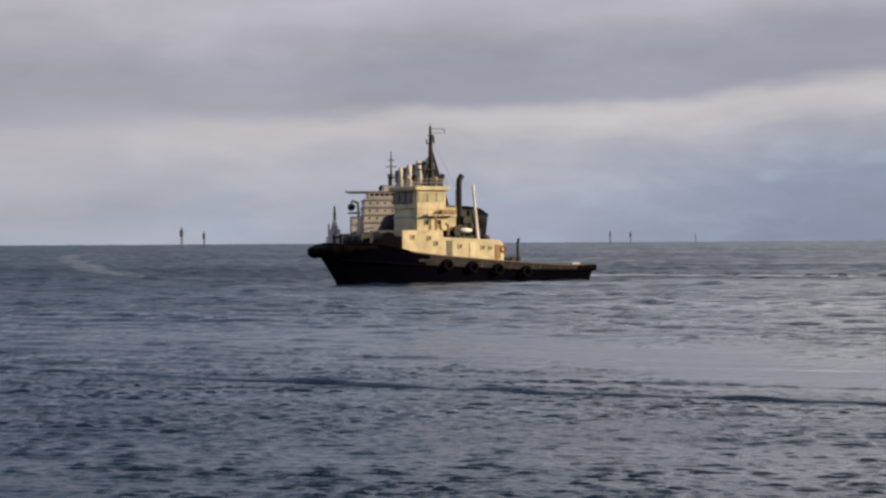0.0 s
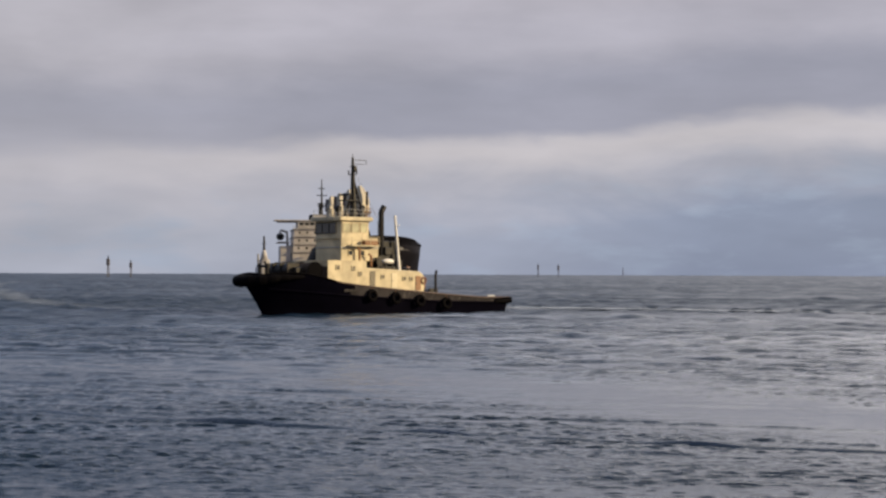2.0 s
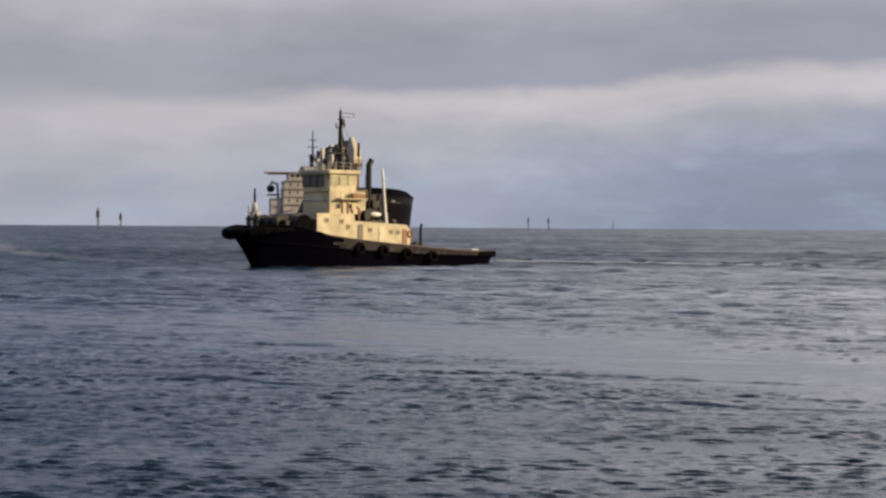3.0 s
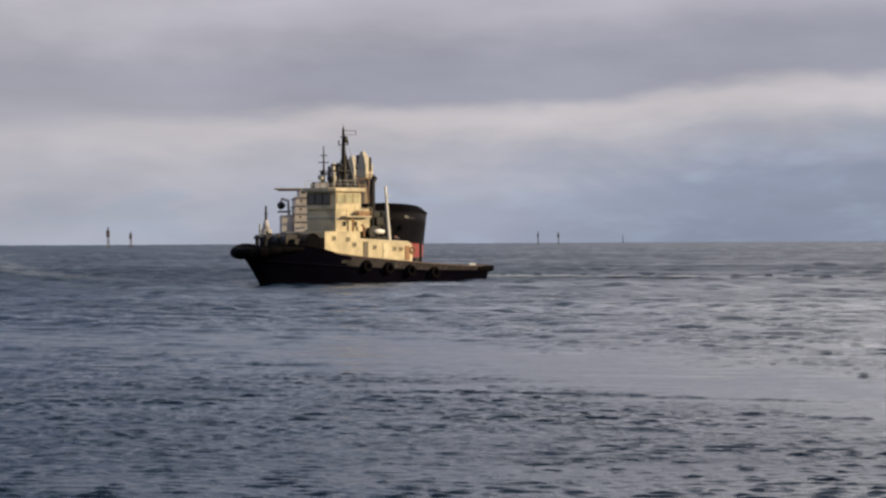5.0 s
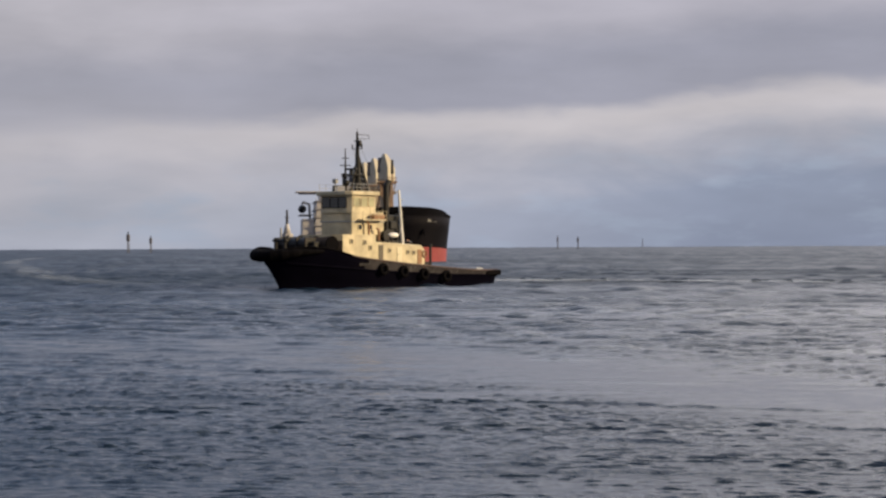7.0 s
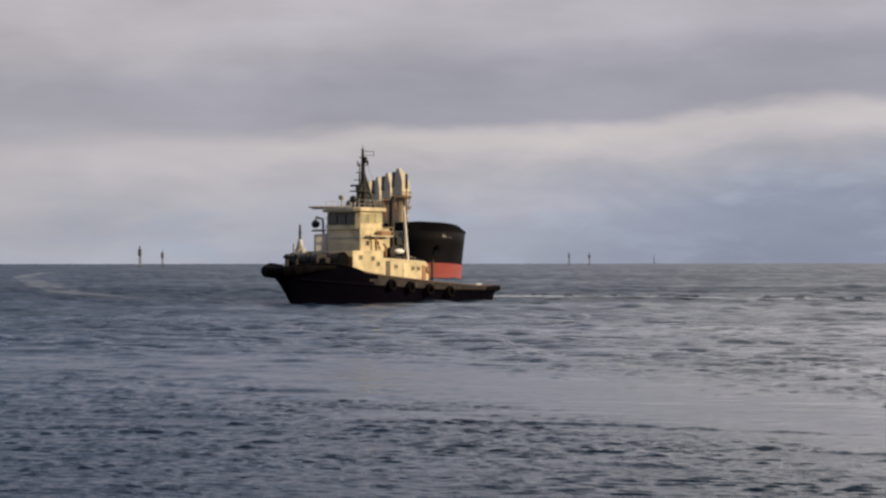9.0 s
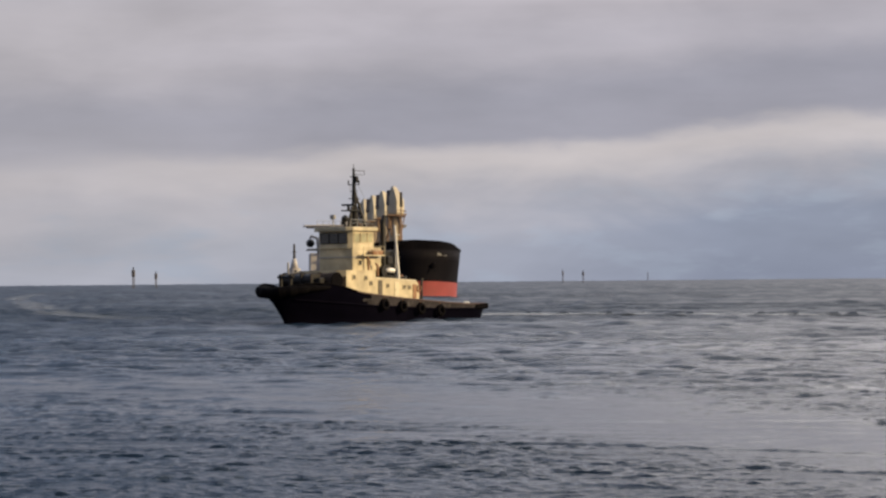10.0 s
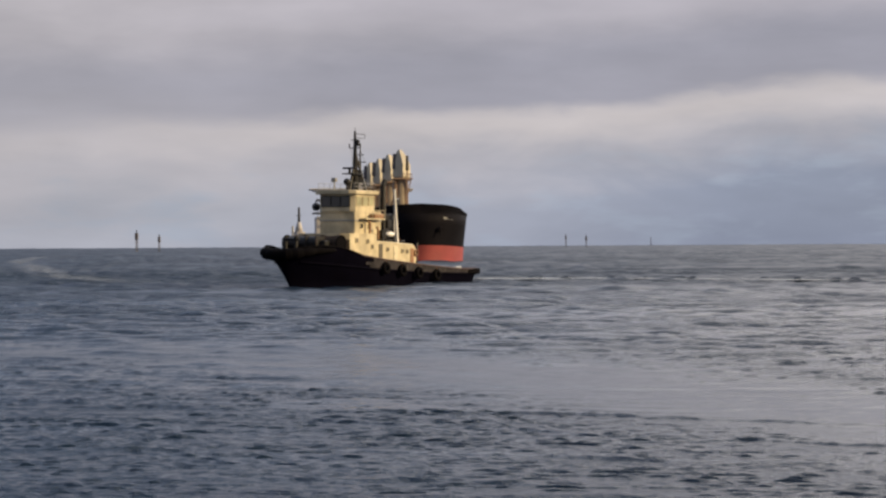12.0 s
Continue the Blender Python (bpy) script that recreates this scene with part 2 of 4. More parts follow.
def ring(bm, centre, axis, big, small, n=20, k=8):
    """A tyre or ring."""
    q = Vector(axis).to_track_quat("Z", "Y").to_matrix().to_4x4()
    m = Matrix.Translation(centre) @ q
    rows = []
    for i in range(n):
        a = 2 * math.pi * i / n
        row = []
        for j in range(k):
            b = 2 * math.pi * j / k
            row.append(bm.verts.new(m @ Vector(((big + small * math.cos(b)) * math.cos(a), (big + small * math.cos(b)) * math.sin(a), small * 0.9 * math.sin(b)))))
        rows.append(row)
    for i in range(n):
        for j in range(k):
            bm.faces.new((rows[i][j], rows[(i + 1) % n][j], rows[(i + 1) % n][(j + 1) % k], rows[i][(j + 1) % k]))
    return bm


def prism(bm, outline, z0, z1, top=1.0):
    """A plan outline raised from z0 to z1."""
    lo = [bm.verts.new((x, y, z0)) for x, y in outline]
    hi = [bm.verts.new((x * top, y * top, z1)) for x, y in outline]
    n = len(outline)
    for i in range(n):
        bm.faces.new((lo[i], lo[(i + 1) % n], hi[(i + 1) % n], hi[i]))
    bm.faces.new(lo[::-1])
    bm.faces.new(hi)
    return bm


def side_prism(bm, profile, y0, y1):
    """A side outline (x, z) widened from y0 to y1."""
    a = [bm.verts.new((x, y0, z)) for x, z in profile]
    b = [bm.verts.new((x, y1, z)) for x, z in profile]
    n = len(profile)
    for i in range(n):
        bm.faces.new((a[i], a[(i + 1) % n], b[(i + 1) % n], b[i]))
    bm.faces.new(a)
    bm.faces.new(b[::-1])
    return bm


def B():
    return bmesh.new()


def lerp(pts, x):
    return float(np.interp(x, [p[0] for p in pts], [p[1] for p in pts]))


def skin(bm, rows):
    """Faces between rows of points of one length."""
    vs = [[bm.verts.new(p) for p in row] for row in rows]
    for a, b in zip(vs, vs[1:]):
        for i in range(len(a) - 1):
            try:
                bm.faces.new((a[i], a[i + 1], b[i + 1], b[i]))
            except ValueError:
                pass
    return vs


# ---- sea ----
def wave_sheet(name, seed, swell, material, far, lane_y, half_angle, columns):
    """A wedge of sea with wind waves in relief, fine near the shore and coarser towards the horizon."""
    rng = np.random.RandomState(seed)
    near = np.concatenate([np.geomspace(14, 26, 20)[:-1], np.arange(26, 62, 0.07), np.geomspace(62, 330, 560), np.geomspace(335, far, 200 if far > 1000 else 60)])
    ang = np.radians(np.linspace(-half_angle, half_angle, columns))
    r, a = np.meshgrid(near, ang, indexing="ij")
    x, y = r * np.sin(a), r * np.cos(a)
    z = np.zeros_like(x)
    # a calmer lane crosses the middle distance
    mid = lane_y - 1.1 * x - 0.03 * np.clip(x, -20, 30) ** 2 + 2.5 * np.sin(x * 0.17 + seed) + 1.2 * np.sin(x * 0.5)
    lane = np.exp(-((y - mid) / 13) ** 2) * np.clip(0.65 + (x + 30) / 80, 0.65, 1)
    rough = (1 - 0.68 * lane)
    patch = 0.7 + 0.3 * np.sin(y * 0.31 + x * 0.11 + seed) * np.sin(x * 0.23 - y * 0.07 + seed) + 0.25 * np.sin(y * 0.13 + seed * 2)
    for i in range(90):
        small = i < 74
        lam = 0.25 * (0.62 / 0.25) ** rng.rand() if small else 3 + 6 * rng.rand()
        th = rng.normal(0.1, 0.30 if small else 0.7)
        amp = 0.0105 * lam ** 0.65 * (0.6 + 0.8 * rng.rand()) if small else 0.032 + 0.028 * rng.rand()
        k = 2 * np.pi / lam
        ph = k * (x * np.sin(th) + y * np.cos(th)) + rng.rand() * 6.28
        # waves come in groups
        g = 0.5 + 0.5 * np.sin((x * np.cos(th) * 0.6 + y * 0.25) * k / (2.5 + 2 * rng.rand()) + rng.rand() * 6.28)
        fade = np.clip((lam * 520 - r) / (lam * 260), 0, 1) if small else np.clip((r - 60) / 60, 0.1, 1) * (1 + np.clip((r - 130) / 120, 0, 0.9)) * np.clip((1500 - r) / 700, 0, 1)
        z += rough * (patch * 0.62 if small else 1) * amp * 1.35 * g ** 2 * fade * np.sin(ph)
    # scattered steeper crests in the middle distance
    for i in range(14):
        lam = 1.4 + 1.8 * rng.rand()
        th = rng.normal(0.1, 0.22)
        k = 2 * np.pi / lam
        u, v = x * np.cos(th) - y * np.sin(th), x * np.sin(th) + y * np.cos(th)
        g = (0.5 + 0.5 * np.sin(u * (0.5 + 0.5 * rng.rand()) + rng.rand() * 6.28 + 0.2 * v)) * (0.5 + 0.5 * np.sin(v * (0.25 + 0.3 * rng.rand()) + 0.12 * u + rng.rand() * 6.28))
        z += (0.35 + 0.65 * rough) * 0.038 * lam * g ** 4 * np.exp(-((r - 132) / 52) ** 2) * np.sin(k * v + rng.rand() * 6.28)
    # short chop beyond the near water
    for i in range(26):
        lam = 0.9 + 1.1 * rng.rand()
        th = rng.normal(0.1, 0.25)
        k = 2 * np.pi / lam
        u, v = x * np.cos(th) - y * np.sin(th), x * np.sin(th) + y * np.cos(th)
        g = 0.5 + 0.5 * np.sin(u * (0.5 + 0.6 * rng.rand()) + 0.3 * v + rng.rand() * 6.28)
        z += rough * 0.0085 * lam * g ** 2 * np.clip((r - 45) / 35, 0, 1) * np.clip((280 - r) / 120, 0, 1) * np.sin(k * v + rng.rand() * 6.28)
    for i in range(9):
        lam = 12 + 26 * rng.rand()
        th = rng.normal(0.1, 0.5)
        k = 2 * np.pi / lam
        z += 0.0060 * lam * np.sin(k * (x * np.sin(th) + y * np.cos(th)) + rng.rand() * 6.28) * np.clip((r - 180) / 300, 0, 1)
    # sharper crests, flatter troughs, the crests leaning towards the shore
    z = z + 5.0 * np.clip(z, -0.06, 0.08) ** 2 * np.clip((200 - r) / 80, 0, 1)
    y = y - 1.3 * np.clip(z, -0.03, 0.08) * np.clip((200 - r) / 80, 0, 1)
    for y0, slope, height, width, x_from in swell:
        d = y - y0 - slope * x - 1.2 * np.sin(x * 0.13 + y0) - 0.3 * np.sin(x * 0.41 + 2 * y0) - 0.06 * np.sin(x * 1.3 + y0)
        along = np.clip(0.8 + 0.35 * np.sin(x * 0.37 + y0 * 1.7) + 0.2 * np.sin(x * 1.13 + y0) + 0.15 * np.sin(x * 2.9 + 3 * y0), 0.2, 1.2) * np.clip((x - x_from) / 6, 0, 1)
        z += height * along * np.exp(-np.where(d < 0, d / (width * 0.45), d / width) ** 2)
    if far < 4000:
        z -= 0.5 * np.clip((r - 0.6 * far) / (0.4 * far), 0, 1)
    me = bpy.data.meshes.new(name)
    nr, nc = x.shape
    co = np.stack([x, y, z], -1).reshape(-1, 3).astype(np.float32)
    idx = np.arange(nr * nc).reshape(nr, nc)
    quads = np.stack([idx[:-1, :-1], idx[:-1, 1:], idx[1:, 1:], idx[1:, :-1]], -1).reshape(-1, 4)
    me.vertices.add(len(co))
    me.vertices.foreach_set("co", co.ravel())
    me.loops.add(quads.size)
    me.loops.foreach_set("vertex_index", quads.ravel().astype(np.int32))
    me.polygons.add(len(quads))
    me.polygons.foreach_set("loop_start", np.arange(0, quads.size, 4, dtype=np.int32))
    me.polygons.foreach_set("use_smooth", np.ones(len(quads), dtype=bool))
    me.update()
    me.validate()
    me.materials.append(material)
    return new(name, me)


def sea_floor_sheet():
    bm = B()
    bmesh.ops.create_grid(bm, x_segments=24, y_segments=24, size=4990)
    ob = part("water", bm, water_material("deep_water", 40.0))
    ob.location.z = -0.8
    return tagged(ob, "wide grey-blue open sea reaching the horizon", "sea", kind="structure")


WATER_A = water_material("sea_water", 0.0, 84.0)
WATER_B = water_material("sea_water_cross", 17.0, 78.0)
water = sea_floor_sheet()
sea_a = tagged(wave_sheet("water_waves", 3, [(57.6, -0.47, 0.06, 0.25, -6), (62.5, -0.45, 0.08, 0.30, -99), (51.0, -0.30, 0.06, 0.3, -99), (44, -0.2, 0.06, 0.35, -99)], WATER_A, 4950, 84, 19, 640), "rippled grey-blue sea surface with low swell lines", "sea", kind="structure")
sea_b = tagged(wave_sheet("water_ripples", 8, [(66, -0.1, 0.05, 0.4, -99), (41, -0.06, 0.05, 0.3, -99)], WATER_B, 700, 78, 24, 440), "choppy grey-blue sea surface crossing the swell", "sea", kind="structure")


def foam_strip(name, centre, width, cover, label, thin=0.46, steps=60, level=0.26):
    """A ribbon of thin foam along a curve of (x, y, half-width factor)."""
    bm = B()
    uvl = bm.loops.layers.uv.new("uv")
    rows = []
    pts = [Vector(p) for p in centre]
    n = len(pts) - 1
    for i in range(steps + 1):
        s = i / steps * n
        k = min(int(s), n - 1)
        f = s - k
        p0, p1, p2, p3 = pts[max(k - 1, 0)], pts[k], pts[k + 1], pts[min(k + 2, n)]
        p = 0.5 * ((2 * p1) + (p2 - p0) * f + (2 * p0 - 5 * p1 + 4 * p2 - p3) * f * f + (3 * p1 - p0 - 3 * p2 + p3) * f ** 3)
        q = 0.5 * ((p2 - p0) + 2 * (2 * p0 - 5 * p1 + 4 * p2 - p3) * f + 3 * (3 * p1 - p0 - 3 * p2 + p3) * f * f)
        side = Vector((-q.y, q.x)).normalized()
        rows.append([(bm.verts.new((*(p + side * width * w), 0.0)), (i / steps, w * 0.5 + 0.5)) for w in (-1, -0.5, 0, 0.5, 1)])
    for a, b in zip(rows, rows[1:]):
        for i in range(4):
            q = (a[i], a[i + 1], b[i + 1], b[i])
            f = bm.faces.new([v for v, _ in q])
            for l, (_, uv) in zip(f.loops, q):
                l[uvl].uv = uv
    ob = part(name, bm, foam_material(name, cover, thin))
    ob.location.z = level
    return tagged(ob, label, "wake", kind="stuff")


# ---- cargo ship ----
# Ship space: x towards its bow, y to its port side, z up from the water
SHIP_L, SHIP_B = 178.0, 16.0


def ship_rows(levels):
    """Rows of hull points from stern to stem and back, one row a level: (z, stem x, fullness)."""
    rows = []
    for z, stem, fine in levels:
        row = []
        for i in range(81):
            s = i / 80
            x = -SHIP_L * 0.5 + (stem + SHIP_L * 0.5) * s
            k = np.clip((x - (stem - 34)) / 34, 0, 1)
            w = SHIP_B * (1 - k ** fine) ** (0.5 + 0.15 * (2.6 - fine))
            a = np.clip((x + SHIP_L * 0.5) / 16, 0, 1)
            w *= 0.72 + 0.28 * math.sin(a * math.pi / 2)
            row.append((x, w))
        drop = [z if z <= 5.1 else 5.1 + (z - 5.1) * lerp(((50, 0.6), (60, 1.0)), x) for x, _ in row]   # forecastle break
        rows.append([Vector((x, -w, h)) for (x, w), h in zip(row, drop)] + [Vector((x, w, h)) for (x, w), h in list(zip(row, drop))[-2::-1]])
    return rows


def cargo_ship():
    ship = thing("cargo_ship", "black bulk carrier with red underwater paint, riding high", "ship")
    top = 12.2
    red = B()
    skin(red, ship_rows([(-1.5, 84.5, 1.9), (1.0, 85.0, 1.95), (3.0, 85.6, 2.0), (4.1, 86.0, 2.02)]))
    part("boot_topping", red, SHIP_RED, ship, "faded red underwater paint", True)
    blk = B()
    rows = ship_rows([(4.1, 86.0, 2.02), (5.1, 86.3, 2.05), (7.0, 87.0, 2.15), (9.5, 88.0, 2.3), (top, 89.0, 2.45)])
    vs = skin(blk, rows)
    blk.faces.new(vs[-1])
    part("hull", blk, SHIP_BLACK, ship, "black upper hull", True)
    # raised forecastle bulwark
    fc = B()
    lines = ship_rows([(top, 89.0, 2.45), (14.6, 89.8, 2.55)])
    cut = [[p for p in line if p.x > 63] for line in lines]
    n = min(len(c) for c in cut)
    cut = [c[(len(c) - n) // 2:(len(c) - n) // 2 + n] for c in cut]
    # highest round the stem, dropping in a curve and a small step to the main rail
    for p in cut[1]:
        p.z = top + lerp(((63, 0.25), (76, 0.7), (80.5, 1.1), (81.0, 1.6), (85, 2.0), (89.8, 2.4)), p.x)
    skin(fc, cut)
    bmesh.ops.solidify(fc, geom=fc.faces[:], thickness=0.35)
    part("forecastle_bulwark", fc, SHIP_BLACK, ship, "", True)
    fd = B()
    box(fd, 62, 80, -9, 9, top, top + 0.6, 0.1)
    part("forecastle_deck", fd, RUST, ship)
    def bow_x(y, z):
        """Where the bow's skin lies at half breadth y and height z."""
        stem = 88.0 + (z - 9.5) * 0.37
        return stem - 34 + 34 * (1 - (y / SHIP_B) ** (1 / 0.545)) ** (1 / 2.3)

    for sgn in (-1, 1):
        nm = B()
        for k in range(6):
            ya = 6.4 + k * 0.62
            q = [Vector((bow_x(yy, zz) + 0.1, sgn * (yy + 0.1), zz)) for yy, zz in ((ya, 10.7), (ya + 0.42, 10.7), (ya + 0.42, 11.5 + 0.2 * (k % 2)), (ya, 11.5 + 0.2 * (k % 2)))]
            lo = [nm.verts.new(c) for c in q]
            hi = [nm.verts.new(c - Vector((0.3, sgn * 0.15, 0))) for c in q]
            for i in range(4):
                nm.faces.new((lo[i], lo[(i + 1) % 4], hi[(i + 1) % 4], hi[i]))
            nm.faces.new(lo)
            nm.faces.new(hi[::-1])
        part("name_bars", nm, STEEL, ship, "row of pale bars on the bow")
        an = B()
        ax0 = bow_x(5.5, 8.5)
        tube(an, (ax0 - 0.6, sgn * 5.2, 8.6), (ax0 + 0.3, sgn * 5.6, 8.0), 0.7, 0.7, 10)
        tube(an, (ax0 + 0.3, sgn * 5.6, 8.2), (ax0 + 0.3, sgn * 5.7, 6.6), 0.2)
        part("anchor", an, SHIP_BLACK, ship, "dark anchor in its pocket")
    fm = B()
    tube(fm, (77, -1.8, top), (77, -1.8, 24.0), 0.26, 0.18, 8)
    tube(fm, (77, -3.0, 23.0), (77, -0.6, 23.0), 0.10)
    box(fm, 76.4, 77.6, -2.5, -1.1, 21.2, 21.45, 0.05)
    mast = part("foremast", fm, CRANE_BROWN, ship)
    fm = B()
    tube(fm, (77, -1.8, 24.0), (77, -1.8, 27.8), 0.42, 0.34, 8)
    part("light_housing", fm, BLACK, mast, "dark masthead light housing")
    for i, x in enumerate((44.0, 17.0, -10.0, -36.0)):
        up = 1.45 + 0.033 * (44 - x)
        cr = B()
        tube(cr, (x, 0, 9.0), (x, 0, 22.6 + up), 2.1, 1.75, 16)
        ped = part("crane_pedestal", cr, CRANE_POST, ship, "buff crane post")
        ho = B()
        turn = Matrix.Translation((x, 0, up)) @ Matrix.Rotation(radians(38 - 5 * i), 4, "Z")
        levels = []
        for zz, ha, hb, sx, sy in ((22.6, 1.7, 1.3, 0, 0), (23.2, 2.05, 1.5, 0, 0), (26.4, 2.0, 1.45, 0, 0), (27.6, 1.7, 1.3, -0.15, 0), (29.6, 0.9, 0.85, -0.45, 0), (30.7, 0.35, 0.45, -0.65, 0)):
            levels.append([ho.verts.new(turn @ Vector((sx + a * ha, sy + b * hb, zz))) for a, b in ((-1, -1), (1, -1), (1, 1), (-1, 1))])
        for lo, hi in zip(levels, levels[1:]):
            for k in range(4):
                ho.faces.new((lo[k], lo[(k + 1) % 4], hi[(k + 1) % 4], hi[k]))
        ho.faces.new(levels[0][::-1])
        ho.faces.new(levels[-1])
        part("crane_house", ho, BUFF, ship, "tall tapering buff crane house")
        pl = B()
        box(pl, x - 2.6, x + 3.2, -2.7, 2.7, 22.2 + up, 22.6 + up, 0.05)
        for yy in (-2.6, 2.6):
            for xx in (x - 2.4, x, x + 3):
                tube(pl, (xx, yy, 22.6 + up), (xx, yy, 23.7 + up), 0.06, n=5)
            tube(pl, (x - 2.4, yy, 23.7 + up), (x + 3, yy, 23.7 + up), 0.06, n=5)
        part("crane_platform", pl, CRANE_BROWN, ship, "rust-brown crane platform")
        br = B()
        for yy in (-2.3, 2.3):
            tube(br, (x + 1.2, yy * 0.5, 17.5), (x + 2.6, yy, 22.3 + up), 0.16, n=6)
        tube(br, (x + 1.6, 0.9, 12.4), (x + 1.6, 0.9, 22.3 + up), 0.3, n=6)
        part("crane_ladder", br, CRANE_BROWN, ship, "rusty ladder and braces")
        jb = B()
        for yy in (-1.0, 1.0):
            tube(jb, (x - 1.6, yy, 22.3), (x - 22.5, yy * 0.5, 17.0), 0.38, 0.26, 6)
        for k in range(6):
            s = (k + 0.5) / 6
            tube(jb, (x - 1.6 - 20.9 * s, -1 + 0.5 * s, 22.3 - 5.3 * s), (x - 1.6 - 20.9 * s, 1 - 0.5 * s, 22.3 - 5.3 * s), 0.16, n=5)
        part("crane_jib", jb, BUFF, ship, "lowered crane jib")
        tp = B()
        tube(tp, (x - 0.6, -1.9, 26.4 + up), (x - 0.6, -1.9, 29.6 + up), 0.6, 0.45)
        box(tp, x - 1.3, x + 0.1, -2.5, -1.2, 25.4 + up, 26.8 + up, 0.1)
        part("crane_sheave", tp, MARK, ship)
        mw = B()
        box(mw, x - 1.5, x + 1.4, -2.4, -0.2, 18.6 + up, 22.1 + up, 0.2)
        part("crane_winch_house", mw, CRANE_BROWN, ship, "rust-brown winch house")
        hc = B()
        box(hc, x - 21, x - 4, -9.5, 9.5, 9.2, 11.0, 0.15)
        part("hatch_cover", hc, RUST, ship, "brown steel hatch cover")
    # the cranes stand a little to port of the keel line
    for c in ship.children:
        if c.name.startswith("crane_"):
            c.location.y += 0.7
    # accommodation block at the stern
    ax = -62.0
    aft = set(ship.children)
    tiers = [(-10.9, 10.9, 7.4, 15.0), (-10.7, 10.7, 15.0, 17.8), (-10.5, 10.5, 17.8, 20.6), (-10.3, 10.3, 20.6, 23.4)]
    for y0, y1, z0, z1 in tiers:
        t = B()
        box(t, ax - 14, ax, y0, y1, z0, z1 - 0.25, 0.08)
        part("accommodation_tier", t, SHIP_GREY, ship)
        e = B()
        box(e, ax - 15, ax + 0.7, y0 - 0.4, y1 + 0.4, z1 - 0.247, z1, 0.04)
        for yy in np.arange(y0 - 0.3, y1 + 0.4, 2.0):
            tube(e, (ax + 0.6, yy, z1), (ax + 0.6, yy, z1 + 1.05), 0.05, n=5)
        for h in (0.55, 1.05):
            tube(e, (ax + 0.6, y0 - 0.3, z1 + h), (ax + 0.6, y1 + 0.3, z1 + h), 0.05, n=5)
        part("deck_edge", e, SHIP_GREY, ship)
        for k in range(7):
            w = B()
            yy = y0 + 2.0 + k * (y1 - y0 - 4.0) / 6
            box(w, ax - 0.02, ax + 0.05, yy - 0.35, yy + 0.35, z0 + 0.9, z0 + 1.75, 0.02)
            part("window", w, GLASS, ship)
    br = B()
    box(br, ax - 9, ax, -9.0, 9.0, 23.4, 26.2, 0.1)
    bridge = part("bridge", br, SHIP_GREY, ship, "white navigation bridge")
    for k in range(9):
        w = B()
        yy = -7.6 + k * 1.9
        box(w, ax - 0.02, ax + 0.06, yy - 0.75, yy + 0.75, 24.6, 25.6, 0.03)
        part("bridge_window", w, GLASS, bridge)
    wg = B()
    box(wg, ax - 5, ax + 0.6, -17.4, 17.4, 26.2, 26.55, 0.06)
    part("bridge_roof", wg, SHIP_GREY, ship)
    for sgn in (-1, 1):
        wi = B()
        box(wi, ax - 4.4, ax - 0.4, min(sgn * 8.6, sgn * 16.2), max(sgn * 8.6, sgn * 17.2), 25.7, 26.19, 0.05)
        part("bridge_wing", wi, SHIP_GREY, ship)
        lb = B()
        bmesh.ops.create_uvsphere(lb, u_segments=14, v_segments=8, radius=1.0, matrix=Matrix.Translation((ax - 6, sgn * 14.8, 20.8)) @ Matrix.Diagonal((3.9, 1.45, 1.4, 1)))
        part("lifeboat", lb, BLACK, ship, "dark lifeboat on its davit", True)
        dv = B()
        for xx in (ax - 8.6, ax - 3.4):
            bent(dv, [(xx, sgn * 12.0, 15.2), (xx, sgn * 12.4, 22.4), (xx, sgn * 14.6, 23.2), (xx, sgn * 14.8, 22.2)], 0.22, 6)
        box(dv, ax - 10, ax - 2, sgn * 13.8 - 2.2, sgn * 13.8 + 2.2, 18.4, 18.8, 0.05)
        box(dv, ax - 9, ax - 1, sgn * 13.2 - 2.0, sgn * 13.2 + 2.0, 7.4, 17.2, 0.1)
        part("davit", dv, SHIP_GREY, ship)
    fu = B()
    side_prism(fu, [(ax - 20, 7.4), (ax - 15.2, 7.4), (ax - 15.2, 29.5), (ax - 19.2, 28.7)], -3.2, 3.2)
    part("funnel", fu, SHIP_BLACK, ship, "black funnel")
    mi = B()
    box(mi, ax - 6, ax - 1.5, -3.2, 3.2, 26.55, 28.4, 0.1)
    part("top_house", mi, SHIP_GREY, ship)
    mt = B()
    tube(mt, (ax - 3.5, 0, 28.4), (ax - 3.5, 0, 41.6), 0.5, 0.16, 8)
    for z, w in ((32.7, 1.6), (35.7, 1.9), (38.2, 1.2)):
        tube(mt, (ax - 3.5, -w, z), (ax - 3.5, w, z), 0.16, n=6)
    box(mt, ax - 4.2, ax - 2.0, -0.9, 0.9, 31.2, 31.5, 0.05)
    tube(mt, (ax - 2.9, -1.5, 31.9), (ax - 2.9, 1.5, 31.9), 0.22)
    box(mt, ax - 4.0, ax - 3.0, -1.1, -0.4, 28.2, 33.0, 0.1)
    part("radar_mast", mt, BLACK, ship, "dark radar mast")
    for c in set(ship.children) - aft:
        c.location.z += 1.5
    return ship


# ---- tug ----
# Tug space: x towards its bow, y to its port side, z up from the water
RAIL = ((-17.2, 1.7), (-12, 1.7), (-6, 2.1), (0, 2.55), (5, 3.0), (8.0, 3.35), (9.0, 3.6), (10.0, 3.88), (12.0, 4.3), (14.0, 4.4), (16.0, 4.2), (17.8, 3.85))


